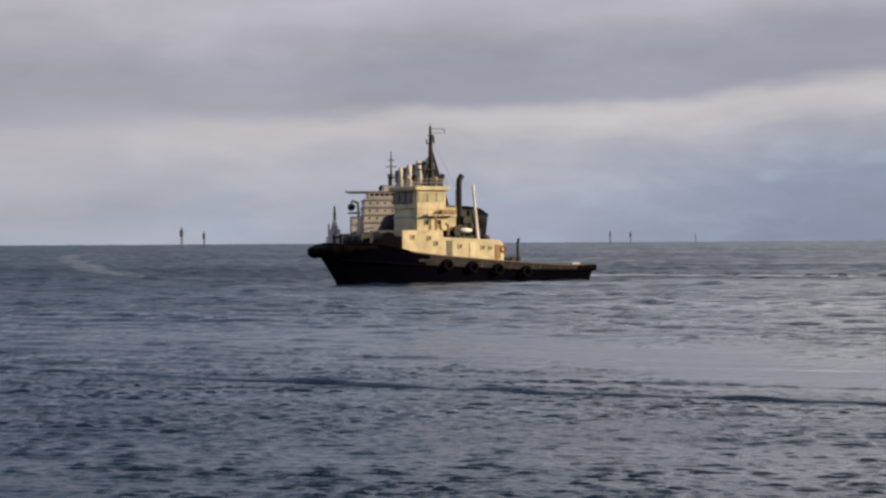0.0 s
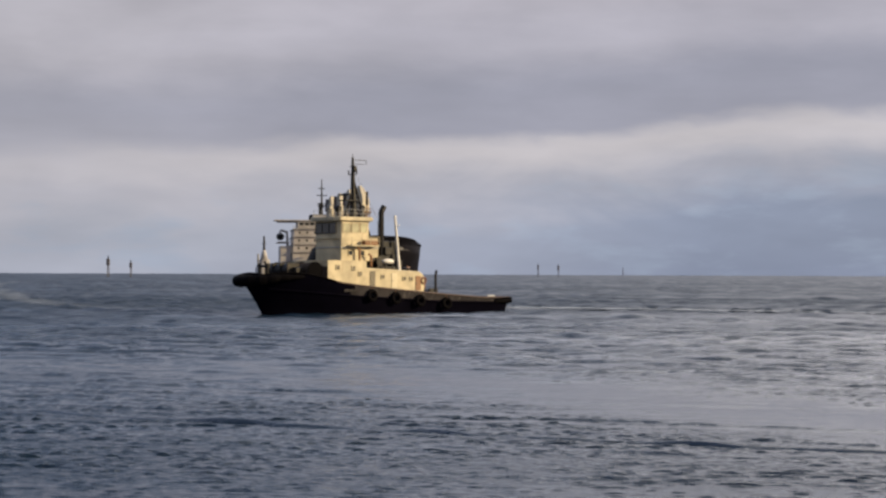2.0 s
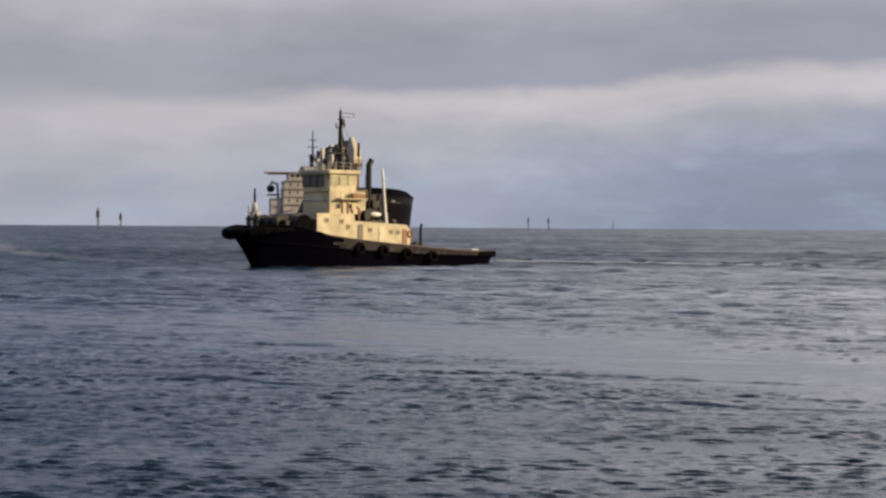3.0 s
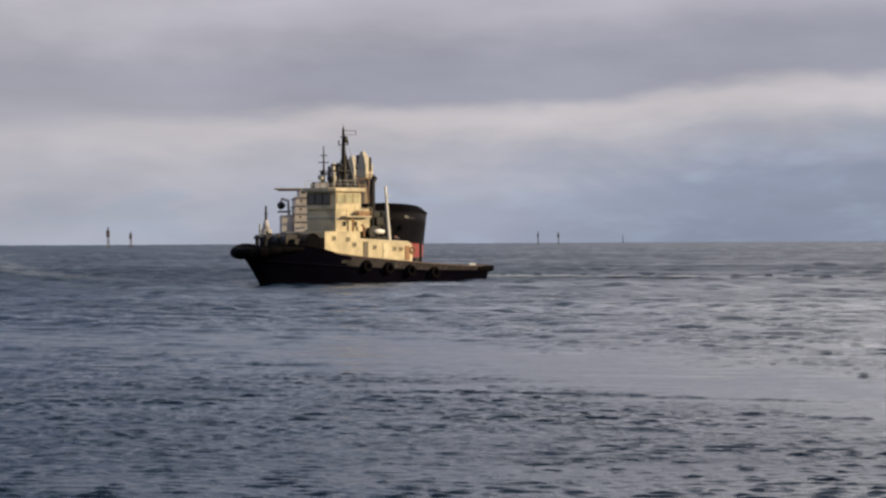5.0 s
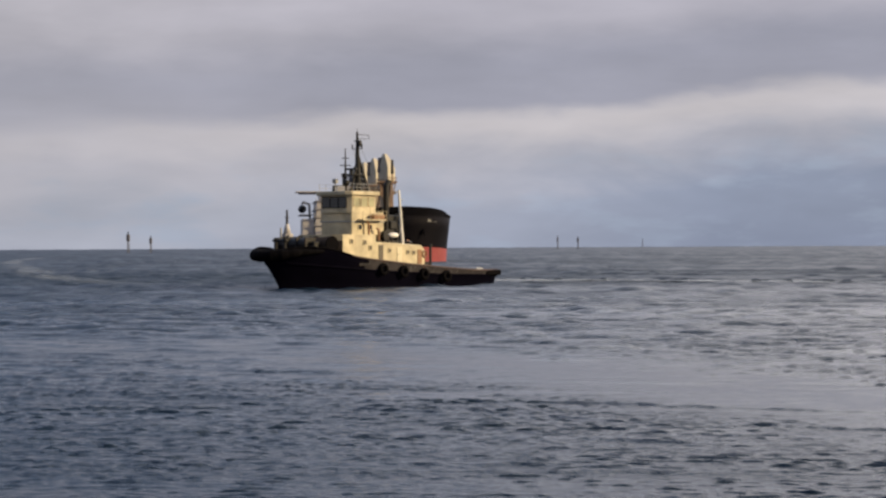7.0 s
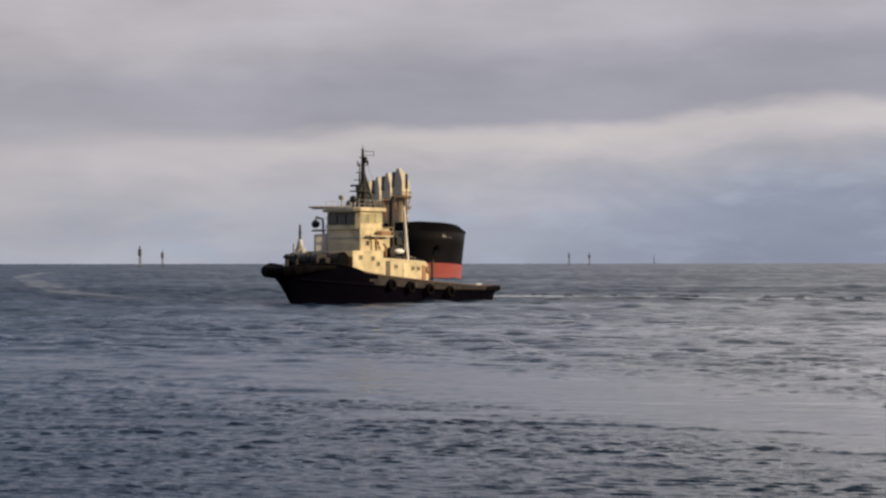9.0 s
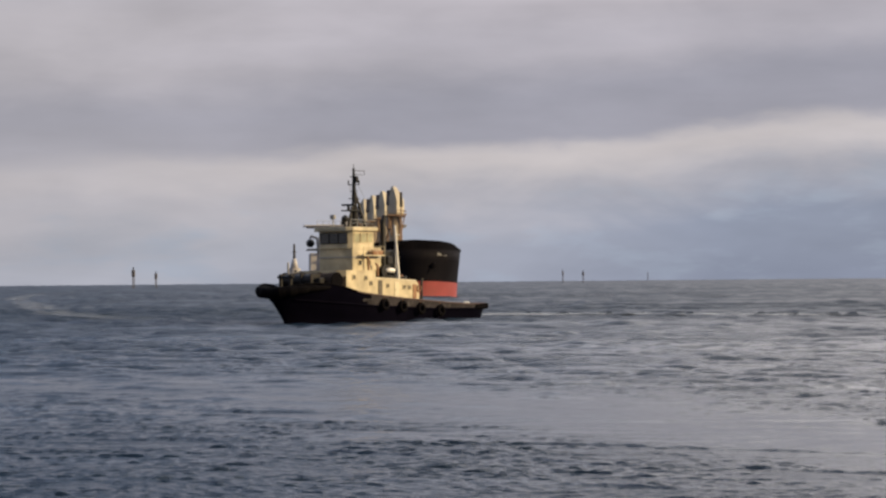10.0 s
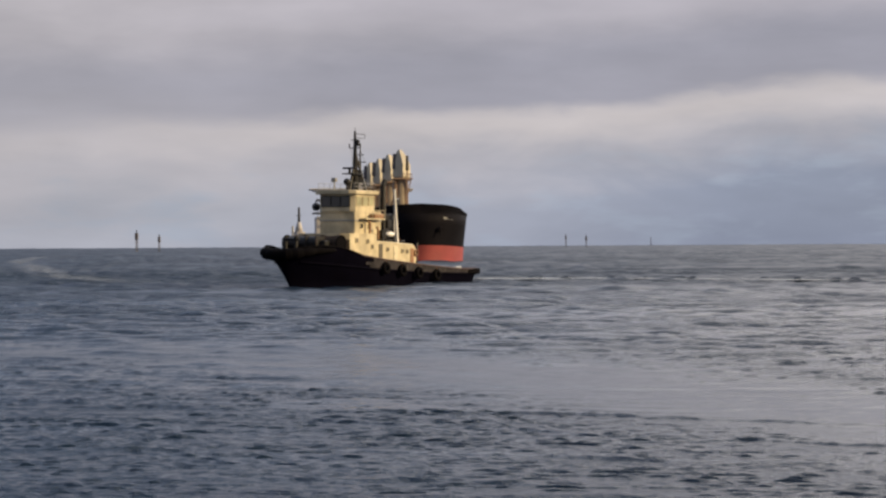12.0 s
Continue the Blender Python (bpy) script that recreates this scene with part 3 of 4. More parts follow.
def tug_half(x, z01):
    """Half breadth at x, between the waterline (0) and the rail (1)."""
    nose = 14.8 + 2.6 * z01
    k = np.clip((x - (nose - 13)) / 13, 0, 1)
    w = (4.35 + 0.65 * z01) * (1 - k ** (1.7 + 0.9 * z01)) ** (0.85 - 0.33 * z01)
    a = np.clip((x + 17.2) / 5, 0, 1)
    return w * (0.84 + 0.16 * math.sin(a * math.pi / 2))


def tug_line(z01, n=44, inset=0.0):
    nose = 14.8 + 2.6 * z01 - inset
    pts = []
    for i in range(n + 1):
        x = -16.4 - 0.25 * z01 + (nose + 16.4 + 0.25 * z01) * (1 - (1 - i / n) ** 1.5)
        pts.append((x, max(tug_half(x + inset, z01) - inset, 0.0)))
    return pts


def tug_shell(z_lo, z_hi, n_lev, material, name, parent, label=""):
    """A strake of the hull between two shares of its height, both sides and the transom."""
    bm = B()
    rows = []
    for j in range(n_lev + 1):
        f = z_lo + (z_hi - z_lo) * j / n_lev
        pts = tug_line(max(f, 0))
        row = [(x, -w, f * lerp(RAIL, x)) for x, w in pts] + [(x, w, f * lerp(RAIL, x)) for x, w in pts[-2::-1]]
        rows.append(row + [row[0]])
    skin(bm, rows)
    bmesh.ops.remove_doubles(bm, verts=bm.verts, dist=0.001)
    return part(name, bm, material, parent, label, True)


def tyre(parent, x, z, r=0.50):
    bm = B()
    w = tug_half(x, 0.6)
    ring(bm, (x, w + 0.34, z), (0, 1, 0.1), r, 0.22)
    t = part("tyre", bm, RUBBER, parent, "", True)
    ch = B()
    tube(ch, (x, w + 0.4, z + r), (x, w + 0.14, lerp(RAIL, x) - 0.05), 0.045, n=5)
    part("chain", ch, RUST, t)
    bm = B()
    ring(bm, (x, -w - 0.34, z), (0, 1, -0.1), r, 0.22)
    part("tyre", bm, RUBBER, parent, "", True)


def window_on(parent, x, y, z, w, h, face, name="window", mat=None, frame_mat=None):
    """A framed pane on a wall that faces x+, y+ or y-."""
    g, f = B(), B()
    d = 0.05
    if face == "x":
        box(g, x - 0.02, x + d, y - w / 2, y + w / 2, z - h / 2, z + h / 2, 0.02)
        for a, b, c, e in ((-w / 2 - 0.06, -w / 2, -h / 2, h / 2), (w / 2, w / 2 + 0.06, -h / 2, h / 2), (-w / 2 - 0.06, w / 2 + 0.06, h / 2, h / 2 + 0.06), (-w / 2 - 0.06, w / 2 + 0.06, -h / 2 - 0.06, -h / 2)):
            box(f, x - 0.02, x + 0.09, y + a, y + b, z + c, z + e, 0)
    else:
        s = 1 if face == "y" else -1
        y0, y1 = sorted((y - s * 0.02, y + s * d))
        y2, y3 = sorted((y - s * 0.02, y + s * 0.09))
        box(g, x - w / 2, x + w / 2, y0, y1, z - h / 2, z + h / 2, 0.02)
        for a, b, c, e in ((-w / 2 - 0.06, -w / 2, -h / 2, h / 2), (w / 2, w / 2 + 0.06, -h / 2, h / 2), (-w / 2 - 0.06, w / 2 + 0.06, h / 2, h / 2 + 0.06), (-w / 2 - 0.06, w / 2 + 0.06, -h / 2 - 0.06, -h / 2)):
            box(f, x + a, x + b, y2, y3, z + c, z + e, 0)
    pane = part(name, g, mat or GLASS, parent)
    part("frame", f, frame_mat or CREAM, pane)
    return pane


def rail(parent, pts, height=1.0, mat=None, name="railing"):
    bm = B()
    for a, b in zip(pts, pts[1:]):
        a, b = Vector(a), Vector(b)
        n = max(1, round((b - a).length / 1.1))
        for i in range(n + 1):
            p = a.lerp(b, i / n)
            tube(bm, p, p + Vector((0, 0, height)), 0.025, n=5)
        for h in (0.5, 1.0):
            tube(bm, a + Vector((0, 0, height * h)), b + Vector((0, 0, height * h)), 0.025, n=5)
    return part(name, bm, mat or WHITE, parent)


def tug_boat():
    tug = thing("tug_boat", "black-hulled tug with cream deckhouse and tall dark mast", "tug boat")
    tug_shell(-0.25, 0.62, 6, HULL, "hull", tug, "black hull")
    bulwark = tug_shell(0.62, 1.0, 3, BULWARK, "bulwark", tug, "worn grey bulwark, black at the bow")
    bulwark.data.materials.append(HULL)
    for f in bulwark.data.polygons:
        f.material_index = 1 if f.center.x > 6.2 else 0
    # deck
    dk = B()
    pts = tug_line(0.66, 30, 0.1)
    dz = [0.66 * lerp(RAIL, x) for x, _ in pts]
    skin(dk, [[(x, -w, z) for (x, w), z in zip(pts, dz)], [(x, w, z) for (x, w), z in zip(pts, dz)]])
    part("deck", dk, DECK, tug, "worn grey deck")
    # rail cap
    line = tug_line(1.0, 44)
    path = [(x, w, lerp(RAIL, x)) for x, w in line]
    for ahead in (False, True):
        cp = B()
        for s in (-1, 1):
            for a, b in zip(path, path[1:]):
                if (a[0] > 8.4) == ahead:
                    tube(cp, (a[0], s * a[1], a[2]), (b[0], s * b[1], b[2]), 0.09, n=6, caps=False)
        if ahead:
            part("rail_cap", cp, RUBBER, tug, "black rubber rail cap round the bow")
        else:
            tube(cp, (path[0][0], -path[0][1], path[0][2]), (path[0][0], path[0][1], path[0][2]), 0.09, n=6)
            part("rail_cap", cp, RAIL_RED, tug, "red-brown rail cap")
    # rubbing strake and bow fender
    line = tug_line(0.62, 44)
    for s in (-1, 1):
        rs = B()
        path = []
        for x, _ in line:
            if x < 15.2:
                z = lerp(((-17.2, 1.05), (-6, 1.25), (5, 1.8), (15.6, 2.7)), x)
                path.append((x, s * (tug_half(x, z / lerp(RAIL, x)) + 0.02), z))
        rows = []
        for i, c in enumerate(path):
            d = (Vector(path[min(i + 1, len(path) - 1)]) - Vector(path[max(i - 1, 0)])).normalized()
            out = d.cross(Vector((0, 0, 1))).normalized()
            up = out.cross(d)
            rows.append([Vector(c) + 0.13 * (math.cos(k * math.pi / 4) * out + math.sin(k * math.pi / 4) * up) for k in range(9)])
        skin(rs, rows)
        bmesh.ops.remove_doubles(rs, verts=rs.verts, dist=0.001)
        part("rubbing_strake", rs, HULL, tug, "thick black rubber strake")
    bf = B()
    line = [p for p in tug_line(0.93, 60) if p[0] > 12.0]
    path = [(x + 0.2, w + 0.05, lerp(((12.0, 3.95), (14.5, 3.85), (17.4, 3.4)), x)) for x, w in line]
    path = path + [(x, -y, z) for x, y, z in path[-2::-1]]
    fat = [lerp(((12.0, 0.15), (14.5, 0.40), (16.6, 0.58)), c[0]) * (1 + 0.08 * math.sin(i * 1.9)) for i, c in enumerate(path)]
    for i in range(len(path) - 1):
        tube(bf, path[i], path[i + 1], fat[i], fat[i + 1], n=10, caps=False)
    for c, r in zip(path, fat):
        bmesh.ops.create_icosphere(bf, subdivisions=1, radius=r, matrix=Matrix.Translation(c))
    part("bow_fender", bf, RUBBER, tug, "fat black rubber bow fender", True)
    sf = B()
    box(sf, -16.85, -16.45, -4.3, 4.3, 0.95, 1.7, 0.15)
    for s in (-1, 1):
        box(sf, -16.75, -14.0, s * 4.55 - 0.3, s * 4.55 + 0.3, 1.05, 1.72, 0.12)
    part("stern_fender", sf, RUBBER, tug)
    for x, z in ((3.8, 1.95), (0.5, 1.65), (-2.9, 1.35), (-6.7, 1.05)):
        tyre(tug, x, z)
    for k in range(5):
        for s in (-1, 1):
            nb = B()
            x = 7.2 - 0.3 * k
            w = tug_half(x, 0.8) + 0.02
            box(nb, x - 0.1, x + 0.1, s * w - 0.03, s * w + 0.03, 2.35, 2.62 + 0.04 * (k % 2), 0)
            part("name_bar", nb, BULWARK, tug)
    hull_parts = set(tug.children)
    # lower deckhouse: fore part and after part
    fore = B()
    prism(fore, [(9.2, -2.6), (9.5, -1.2), (9.5, 1.2), (9.2, 2.6), (8.6, 3.5), (3.4, 3.5), (3.4, -3.5), (8.6, -3.5)], 1.4, 5.35)
    bmesh.ops.bevel(fore, geom=[e for e in fore.edges if abs(e.verts[0].co.z - 5.35) < 0.01 and abs(e.verts[1].co.z - 5.35) < 0.01], offset=0.1, segments=2, affect="EDGES")
    house = part("fore_deckhouse", fore, CREAM, tug, "cream steel deckhouse")
    # added dark brown uprights, which darken the lower part of the front wall
    edge = [Vector(p) for p in ((8.62, 3.52), (9.22, 2.62), (9.52, 1.21), (9.52, -1.21), (9.22, -2.62), (8.62, -3.52))]
    fc = B()
    for a, b in zip(edge, edge[1:]):
        n = max(2, round((b - a).length / 0.3))
        out = Vector((-(b - a).y, (b - a).x)).normalized()
        for k in range(n):
            p, q = a.lerp(b, (k + 0.04) / n), a.lerp(b, (k + 0.96) / n)
            top = 4.72 + 0.04 * math.sin(k * 2.1 + a.y)
            prism(fc, [tuple(p - out * 0.01), tuple(p + out * 0.09), tuple(q + out * 0.09), tuple(q - out * 0.01)], 1.4, top)
    part("front_uprights", fc, FRONT_BROWN, house, "dark brown uprights added over the lower front wall")
    aft = B()
    side_prism(aft, [(3.5, 1.0), (3.5, 4.6), (-4.2, 4.2), (-4.8, 3.7), (-4.8, 0.7)], -3.4, 3.4)
    bmesh.ops.bevel(aft, geom=aft.edges[:], offset=0.08, segments=1, affect="EDGES")
    ahouse = part("aft_deckhouse", aft, CREAM, tug, "long low cream deckhouse")
    for x, y, z in ((5.2, 3.5, 4.5), (4.3, 3.5, 3.9), (7.3, 3.5, 4.6)):
        window_on(house, x, y, z, 0.42, 0.45, "y", "porthole", PORT)
        window_on(house, x, -y, z, 0.42, 0.45, "-y", "porthole", PORT)
    for yy in (-2.0, -0.7, 0.7, 2.0):
        window_on(house, 9.5 if abs(yy) < 1 else 9.3, yy, 4.6, 0.42, 0.45, "x", "porthole", PORT)
    for x, z in ((1.1, 3.6), (-1.9, 3.4), (-2.9, 3.35)):
        window_on(ahouse, x, 3.4, z, 0.38, 0.38, "y", "porthole", PORT)
        window_on(ahouse, x, -3.4, z, 0.38, 0.38, "-y", "porthole", PORT)
    for x, z, hh, mat in ((2.5, 3.35, 1.75, PORT), (-0.5, 3.15, 1.7, PALE), (-3.9, 2.9, 1.6, RUST)):
        for s in (1, -1):
            d = B()
            y0, y1 = sorted((s * 3.39, s * 3.46))
            box(d, x - 0.38, x + 0.38, y0, y1, z - hh / 2, z + hh / 2, 0.03)
            door = part("door", d, mat, ahouse, "weathered steel door")
            hd = B()
            tube(hd, (x + 0.28, s * 3.47, z - 0.1), (x + 0.28, s * 3.52, z + 0.1), 0.03, n=6)
            part("door_handle", hd, STEEL, door)
    # middle storey
    mid = B()
    box(mid, 0.9, 6.05, -2.38, 2.38, 5.3, 7.85, 0.06)
    middle = part("middle_house", mid, CREAM, tug, "cream middle storey")
    bd = B()
    box(bd, 0.85, 6.15, -2.45, 2.45, 6.72, 6.86, 0.02)
    part("belt_rail", bd, STEEL, tug)
    for x in (4.8, 3.2):
        window_on(middle, x, 2.38, 6.2, 0.5, 0.5, "y")
        window_on(middle, x, -2.38, 6.2, 0.5, 0.5, "-y")
    # side platform with its bracket, davit and raft
    sp = B()
    box(sp, 1.4, 5.2, 2.3, 3.3, 6.9, 7.05, 0.03)
    box(sp, 1.4, 5.2, -3.3, -2.3, 6.9, 7.05, 0.03)
    part("side_platform", sp, CREAM, tug)
    rail(tug, [(5.2, 3.25, 7.05), (1.4, 3.25, 7.05)], 0.9, CREAM)
    rail(tug, [(5.2, -3.25, 7.05), (1.4, -3.25, 7.05)], 0.9, CREAM)
    # wheelhouse
    wh = B()
    prism(wh, [(6.35, -1.9), (6.35, 1.9), (6.0, 2.42), (2.3, 2.42), (2.3, -2.42), (6.0, -2.42)], 7.8, 9.7)
    wheel = part("wheelhouse", wh, CREAM, tug, "cream wheelhouse with dark windows all round")
    for yy in (-1.3, 0.0, 1.3):
        window_on(wheel, 6.35, yy, 8.9, 1.18, 1.1, "x", "wheelhouse_window", None, BLACK)
    for x in (5.35, 4.15, 3.0):
        w = 0.9 if x > 3.5 else 0.8
        window_on(wheel, x, 2.42, 8.95, w, 0.92, "y", "wheelhouse_window", BLIND)
        window_on(wheel, x, -2.42, 8.95, w, 0.92, "-y", "wheelhouse_window", BLIND)
    rf = B()
    prism(rf, [(6.9, -2.1), (6.9, 2.1), (6.4, 2.8), (1.95, 2.8), (1.95, -2.8), (6.4, -2.8)], 9.7, 10.15)
    bmesh.ops.bevel(rf, geom=rf.edges[:], offset=0.06, segments=1, affect="EDGES")
    part("wheelhouse_roof", rf, CREAM, tug, "cream wheelhouse roof")
    rail(tug, [(6.3, 2.4, 10.15), (2.1, 2.4, 10.15), (2.1, -2.4, 10.15), (6.3, -2.4, 10.15)], 0.8, STEEL)
    # gear on the roof
    mo = B()
    tube(mo, (5.2, 0.7, 10.1), (5.2, 0.7, 10.9), 0.12)
    bmesh.ops.create_icosphere(mo, subdivisions=2, radius=0.42, matrix=Matrix.Translation((5.2, 0.7, 11.1)))
    part("searchlight", mo, BLACK, tug, "black searchlight", True)
    dm = B()
    tube(dm, (5.0, -1.2, 10.1), (5.0, -1.2, 11.2), 0.07)
    box(dm, 4.8, 5.2, -1.5, -0.9, 11.1, 11.6, 0.06)
    part("horn", dm, STEEL, tug)
    # tripod mast
    mt = B()
    tube(mt, (2.6, 0, 10.1), (2.7, 0, 16.9), 0.44, 0.12, 10)
    tube(mt, (1.25, 1.3, 7.8), (2.6, 0.1, 14.2), 0.19, 0.12, 8)
    tube(mt, (1.25, -1.3, 7.8), (2.6, -0.1, 14.2), 0.19, 0.12, 8)
    tube(mt, (3.8, 0.0, 10.1), (2.75, 0.0, 13.2), 0.2, 0.12, 8)
    mast = part("mast", mt, BLACK, tug, "black tripod mast")
    lt = B()
    for k in range(6):
        z = 10.7 + 0.55 * k
        f = (z - 10.1) / 4.1
        a, b = 0.87 - 0.77 * f, 1.74 + 0.86 * f
        tube(lt, (b, -a, z), (b, a, z), 0.05, n=5)
        tube(lt, (b, a, z), (2.62, 0.1, z + 0.3), 0.045, n=5)
        tube(lt, (b, -a, z), (2.62, -0.1, z + 0.3), 0.045, n=5)
    part("mast_lattice", lt, BLACK, mast)
    pf = B()
    box(pf, 2.2, 4.2, -0.7, 0.7, 12.0, 12.12, 0.02)
    tube(pf, (3.7, 0, 12.1), (3.7, 0, 12.6), 0.16)
    box(pf, 3.5, 3.9, -0.9, 0.9, 12.6, 12.8, 0.05)
    part("radar", pf, BLACK, mast, "radar scanner on its platform")
    ya = B()
    tube(ya, (2.7, -0.8, 15.0), (2.7, 0.8, 15.0), 0.05)
    tube(ya, (2.7, -0.5, 15.9), (2.7, 0.5, 15.9), 0.05)
    for y in (-0.75, 0.75):
        tube(ya, (2.7, y, 15.0), (2.7, y, 15.5), 0.07)
    box(ya, 2.5, 2.9, 0.28, 0.55, 15.2, 15.9, 0.04)
    part("yard", ya, BLACK, mast)
    ar = B()
    bent(ar, [(2.6, 0, 16.6), (0.9, 0.1, 16.6), (0.9, 0.1, 16.1)], 0.035, 6)
    bent(ar, [(2.6, 0, 16.15), (1.2, 0.1, 16.15)], 0.03, 6)
    tube(ar, (2.7, 0, 16.9), (2.7, 0, 17.3), 0.03, n=5)
    part("aerial", ar, BLACK, mast)
    wi = B()
    for y in (-0.6, 0.6):
        tube(wi, (2.7, y, 15.0), (0.4, y * 2.4, 10.2), 0.02, n=4)
    part("stay_wire", wi, STEEL, mast)
    # exhaust pipes and the casing round them
    ex = B()
    bent(ex, [(0.5, 2.35, 4.4), (0.5, 2.35, 10.8), (0.1, 2.35, 11.4)], 0.32, 10)
    part("exhaust_pipe", ex, BLACK, tug, "black exhaust pipe bent aft at its top")
    ex = B()
    bent(ex, [(0.1, -2.0, 4.4), (0.1, -2.0, 11.0), (-0.25, -2.0, 11.6)], 0.30, 10)
    part("exhaust_pipe", ex, BLACK, tug, "black exhaust pipe bent aft at its top")
    cs = B()
    box(cs, -1.6, 0.85, -2.3, 2.3, 4.4, 7.6, 0.08)
    part("engine_casing", cs, BLACK, tug, "black engine casing")
    for x, y, z, h in ((3.9, 2.9, 5.3, 1.3), (2.4, 3.0, 4.7, 1.2), (-3.0, 1.2, 4.2, 0.5), (-4.0, 1.6, 4.1, 0.5)):
        v = B()
        bent(v, [(x, y, z), (x, y, z + h), (x + 0.3, y, z + h + 0.15)], 0.13, 8)
        part("deck_ventilator", v, RUST, tug, "brown cowl ventilator")
    bb = B()
    box(bb, 1.5, 3.4, 2.45, 3.2, 7.05, 7.6, 0.1)
    part("deck_chest", bb, RUST, tug, "brown deck chest on the side platform")
    ld = B()
    for y in (2.06, 2.46):
        tube(ld, (0.75, y, 5.3), (0.75, y, 9.8), 0.035, n=5)
    for k in range(13):
        tube(ld, (0.75, 2.06, 5.5 + 0.34 * k), (0.75, 2.46, 5.5 + 0.34 * k), 0.025, n=5)
    part("ladder", ld, STEEL, tug)
    hs = B()
    ring(hs, (-2.8, 2.5, 4.5), (0, 0, 1), 0.42, 0.16, 18, 8)
    part("hose_reel", hs, BLACK, tug, "", True)
    vb = B()
    box(vb, -0.6, 0.4, 2.35, 2.95, 6.0, 6.9, 0.08)
    part("vent_box", vb, BLACK, tug)
    # derrick post, pale and slightly raked
    dp = B()
    tube(dp, (-1.6, 2.9, 4.3), (-1.0, 2.9, 10.4), 0.19, 0.13, 10)
    tube(dp, (-1.9, 2.3, 4.3), (-1.1, 2.8, 10.0), 0.09, 0.06, 6)
    tube(dp, (-1.3, 2.6, 9.3), (-1.3, 3.3, 9.3), 0.06, n=6)
    part("derrick_post", dp, WHITE, tug, "white raked derrick post")
    # towing winch on the after house, half hidden by the raft
    tw = B()
    tube(tw, (0.9, 2.1, 5.25), (0.9, 3.0, 5.25), 0.55, 0.55, 14)
    for y in (2.05, 2.95):
        tube(tw, (0.9, y, 5.25), (0.9, y + 0.08, 5.25), 0.72, 0.72, 14)
    box(tw, 0.3, 1.6, 2.0, 3.1, 4.4, 4.75, 0.04)
    part("deck_winch", tw, BLACK, tug, "black deck winch")
    bx = B()
    box(bx, -2.3, -1.0, 1.6, 2.6, 4.2, 5.5, 0.06)
    part("deck_locker", bx, BLACK, tug, "dark deck locker")
    # workboat on the after deckhouse
    wb = B()
    bmesh.ops.create_uvsphere(wb, u_segments=16, v_segments=8, radius=1.0, matrix=Matrix.Translation((0.1, 3.0, 5.3)) @ Matrix.Diagonal((0.85, 0.45, 0.30, 1)))
    part("raft_canister", wb, WHITE, tug, "white life raft canister", True)
    cr = B()
    for x in (-0.35, 0.55):
        box(cr, x - 0.1, x + 0.1, 2.4, 3.3, 4.3, 5.0, 0.03)
    box(cr, -0.9, 1.2, 2.3, 3.25, 4.35, 4.75, 0.05)
    box(cr, -0.9, 1.2, 2.25, 2.45, 4.75, 5.5, 0.05)
    part("raft_cradle", cr, BLACK, tug)
    lr = B()
    ring(lr, (-4.65, 3.5, 3.2), (0, 1, 0), 0.34, 0.09, 16, 6)
    part("life_ring", lr, ORANGE, tug, "orange life ring", True)
    ob = B()
    box(ob, -5.05, -4.78, 2.7, 3.3, 2.3, 3.4, 0.06)
    part("stern_locker", ob, ORANGE, tug, "orange locker on the after wall")
    # bow: winch, small mast, bitts
    wn = B()
    box(wn, 11.3, 13.2, -2.2, 2.2, 2.4, 3.7, 0.1)
    tube(wn, (12.2, -2.0, 4.3), (12.2, 2.0, 4.3), 0.7, 0.7, 16)
    for y in (-2.1, -0.7, 0.7, 2.1):
        box(wn, 11.4, 13.0, y - 0.08, y + 0.08, 3.6, 5.05, 0.1)
    box(wn, 11.5, 12.4, -2.9, -2.25, 2.4, 4.6, 0.1)
    box(wn, 11.5, 12.4, 2.25, 2.9, 2.4, 4.6, 0.1)
    part("bow_winch", wn, BLACK, tug, "black anchor and towing winch")
    # hawser reel across the deck before the house
    hr = B()
    tube(hr, (10.4, -3.6, 4.25), (10.4, 3.6, 4.25), 0.30, n=10)
    for y in (-3.65, -1.2, 1.2, 3.65):
        tube(hr, (10.4, y - 0.05, 4.25), (10.4, y + 0.05, 4.25), 0.95, n=18)
    for y in (-2.2, 2.2):
        box(hr, 9.75, 11.05, y - 0.12, y + 0.12, 2.2, 3.8, 0.05)
    reel = part("hawser_reel", hr, RUBBER, tug, "dark reel of towing hawser")
    rows = []
    for k in range(69):
        y = -3.58 + k * 7.16 / 68
        r = 0.80 + (0.07 if k % 2 else 0.0) + 0.05 * math.sin(y * 2.3)
        rows.append([(10.4 + r * math.cos(a * math.pi / 10), y, 4.25 + r * math.sin(a * math.pi / 10)) for a in range(21)])
    hw = B()
    skin(hw, rows)
    bmesh.ops.remove_doubles(hw, verts=hw.verts, dist=0.001)
    part("hawser", hw, ROPE, reel, "tarred brown rope", True)
    bt = B()
    for y in (-0.7, 0.7):
        tube(bt, (14.6, y, 3.2), (14.6, y, 5.0), 0.2, n=10)
    tube(bt, (14.6, -1.1, 4.7), (14.6, 1.1, 4.7), 0.14, n=8)
    part("tow_bitt", bt, BLACK, tug)
    # everything above stands on the raised main deck
    for c in set(tug.children) - hull_parts:
        c.location.z += 0.4
    # after deck
    tp = B()
    bent(tp, [(-8.2, 1.2, 1.2), (-8.2, 1.2, 4.2), (-8.35, 1.2, 4.75)], 0.15, 8)
    tube(tp, (-8.2, 1.2, 1.2), (-8.2, 1.2, 2.0), 0.32, 0.28, 10)
    part("deck_vent", tp, BLACK, tug, "black swan-neck vent post")
    tw = B()
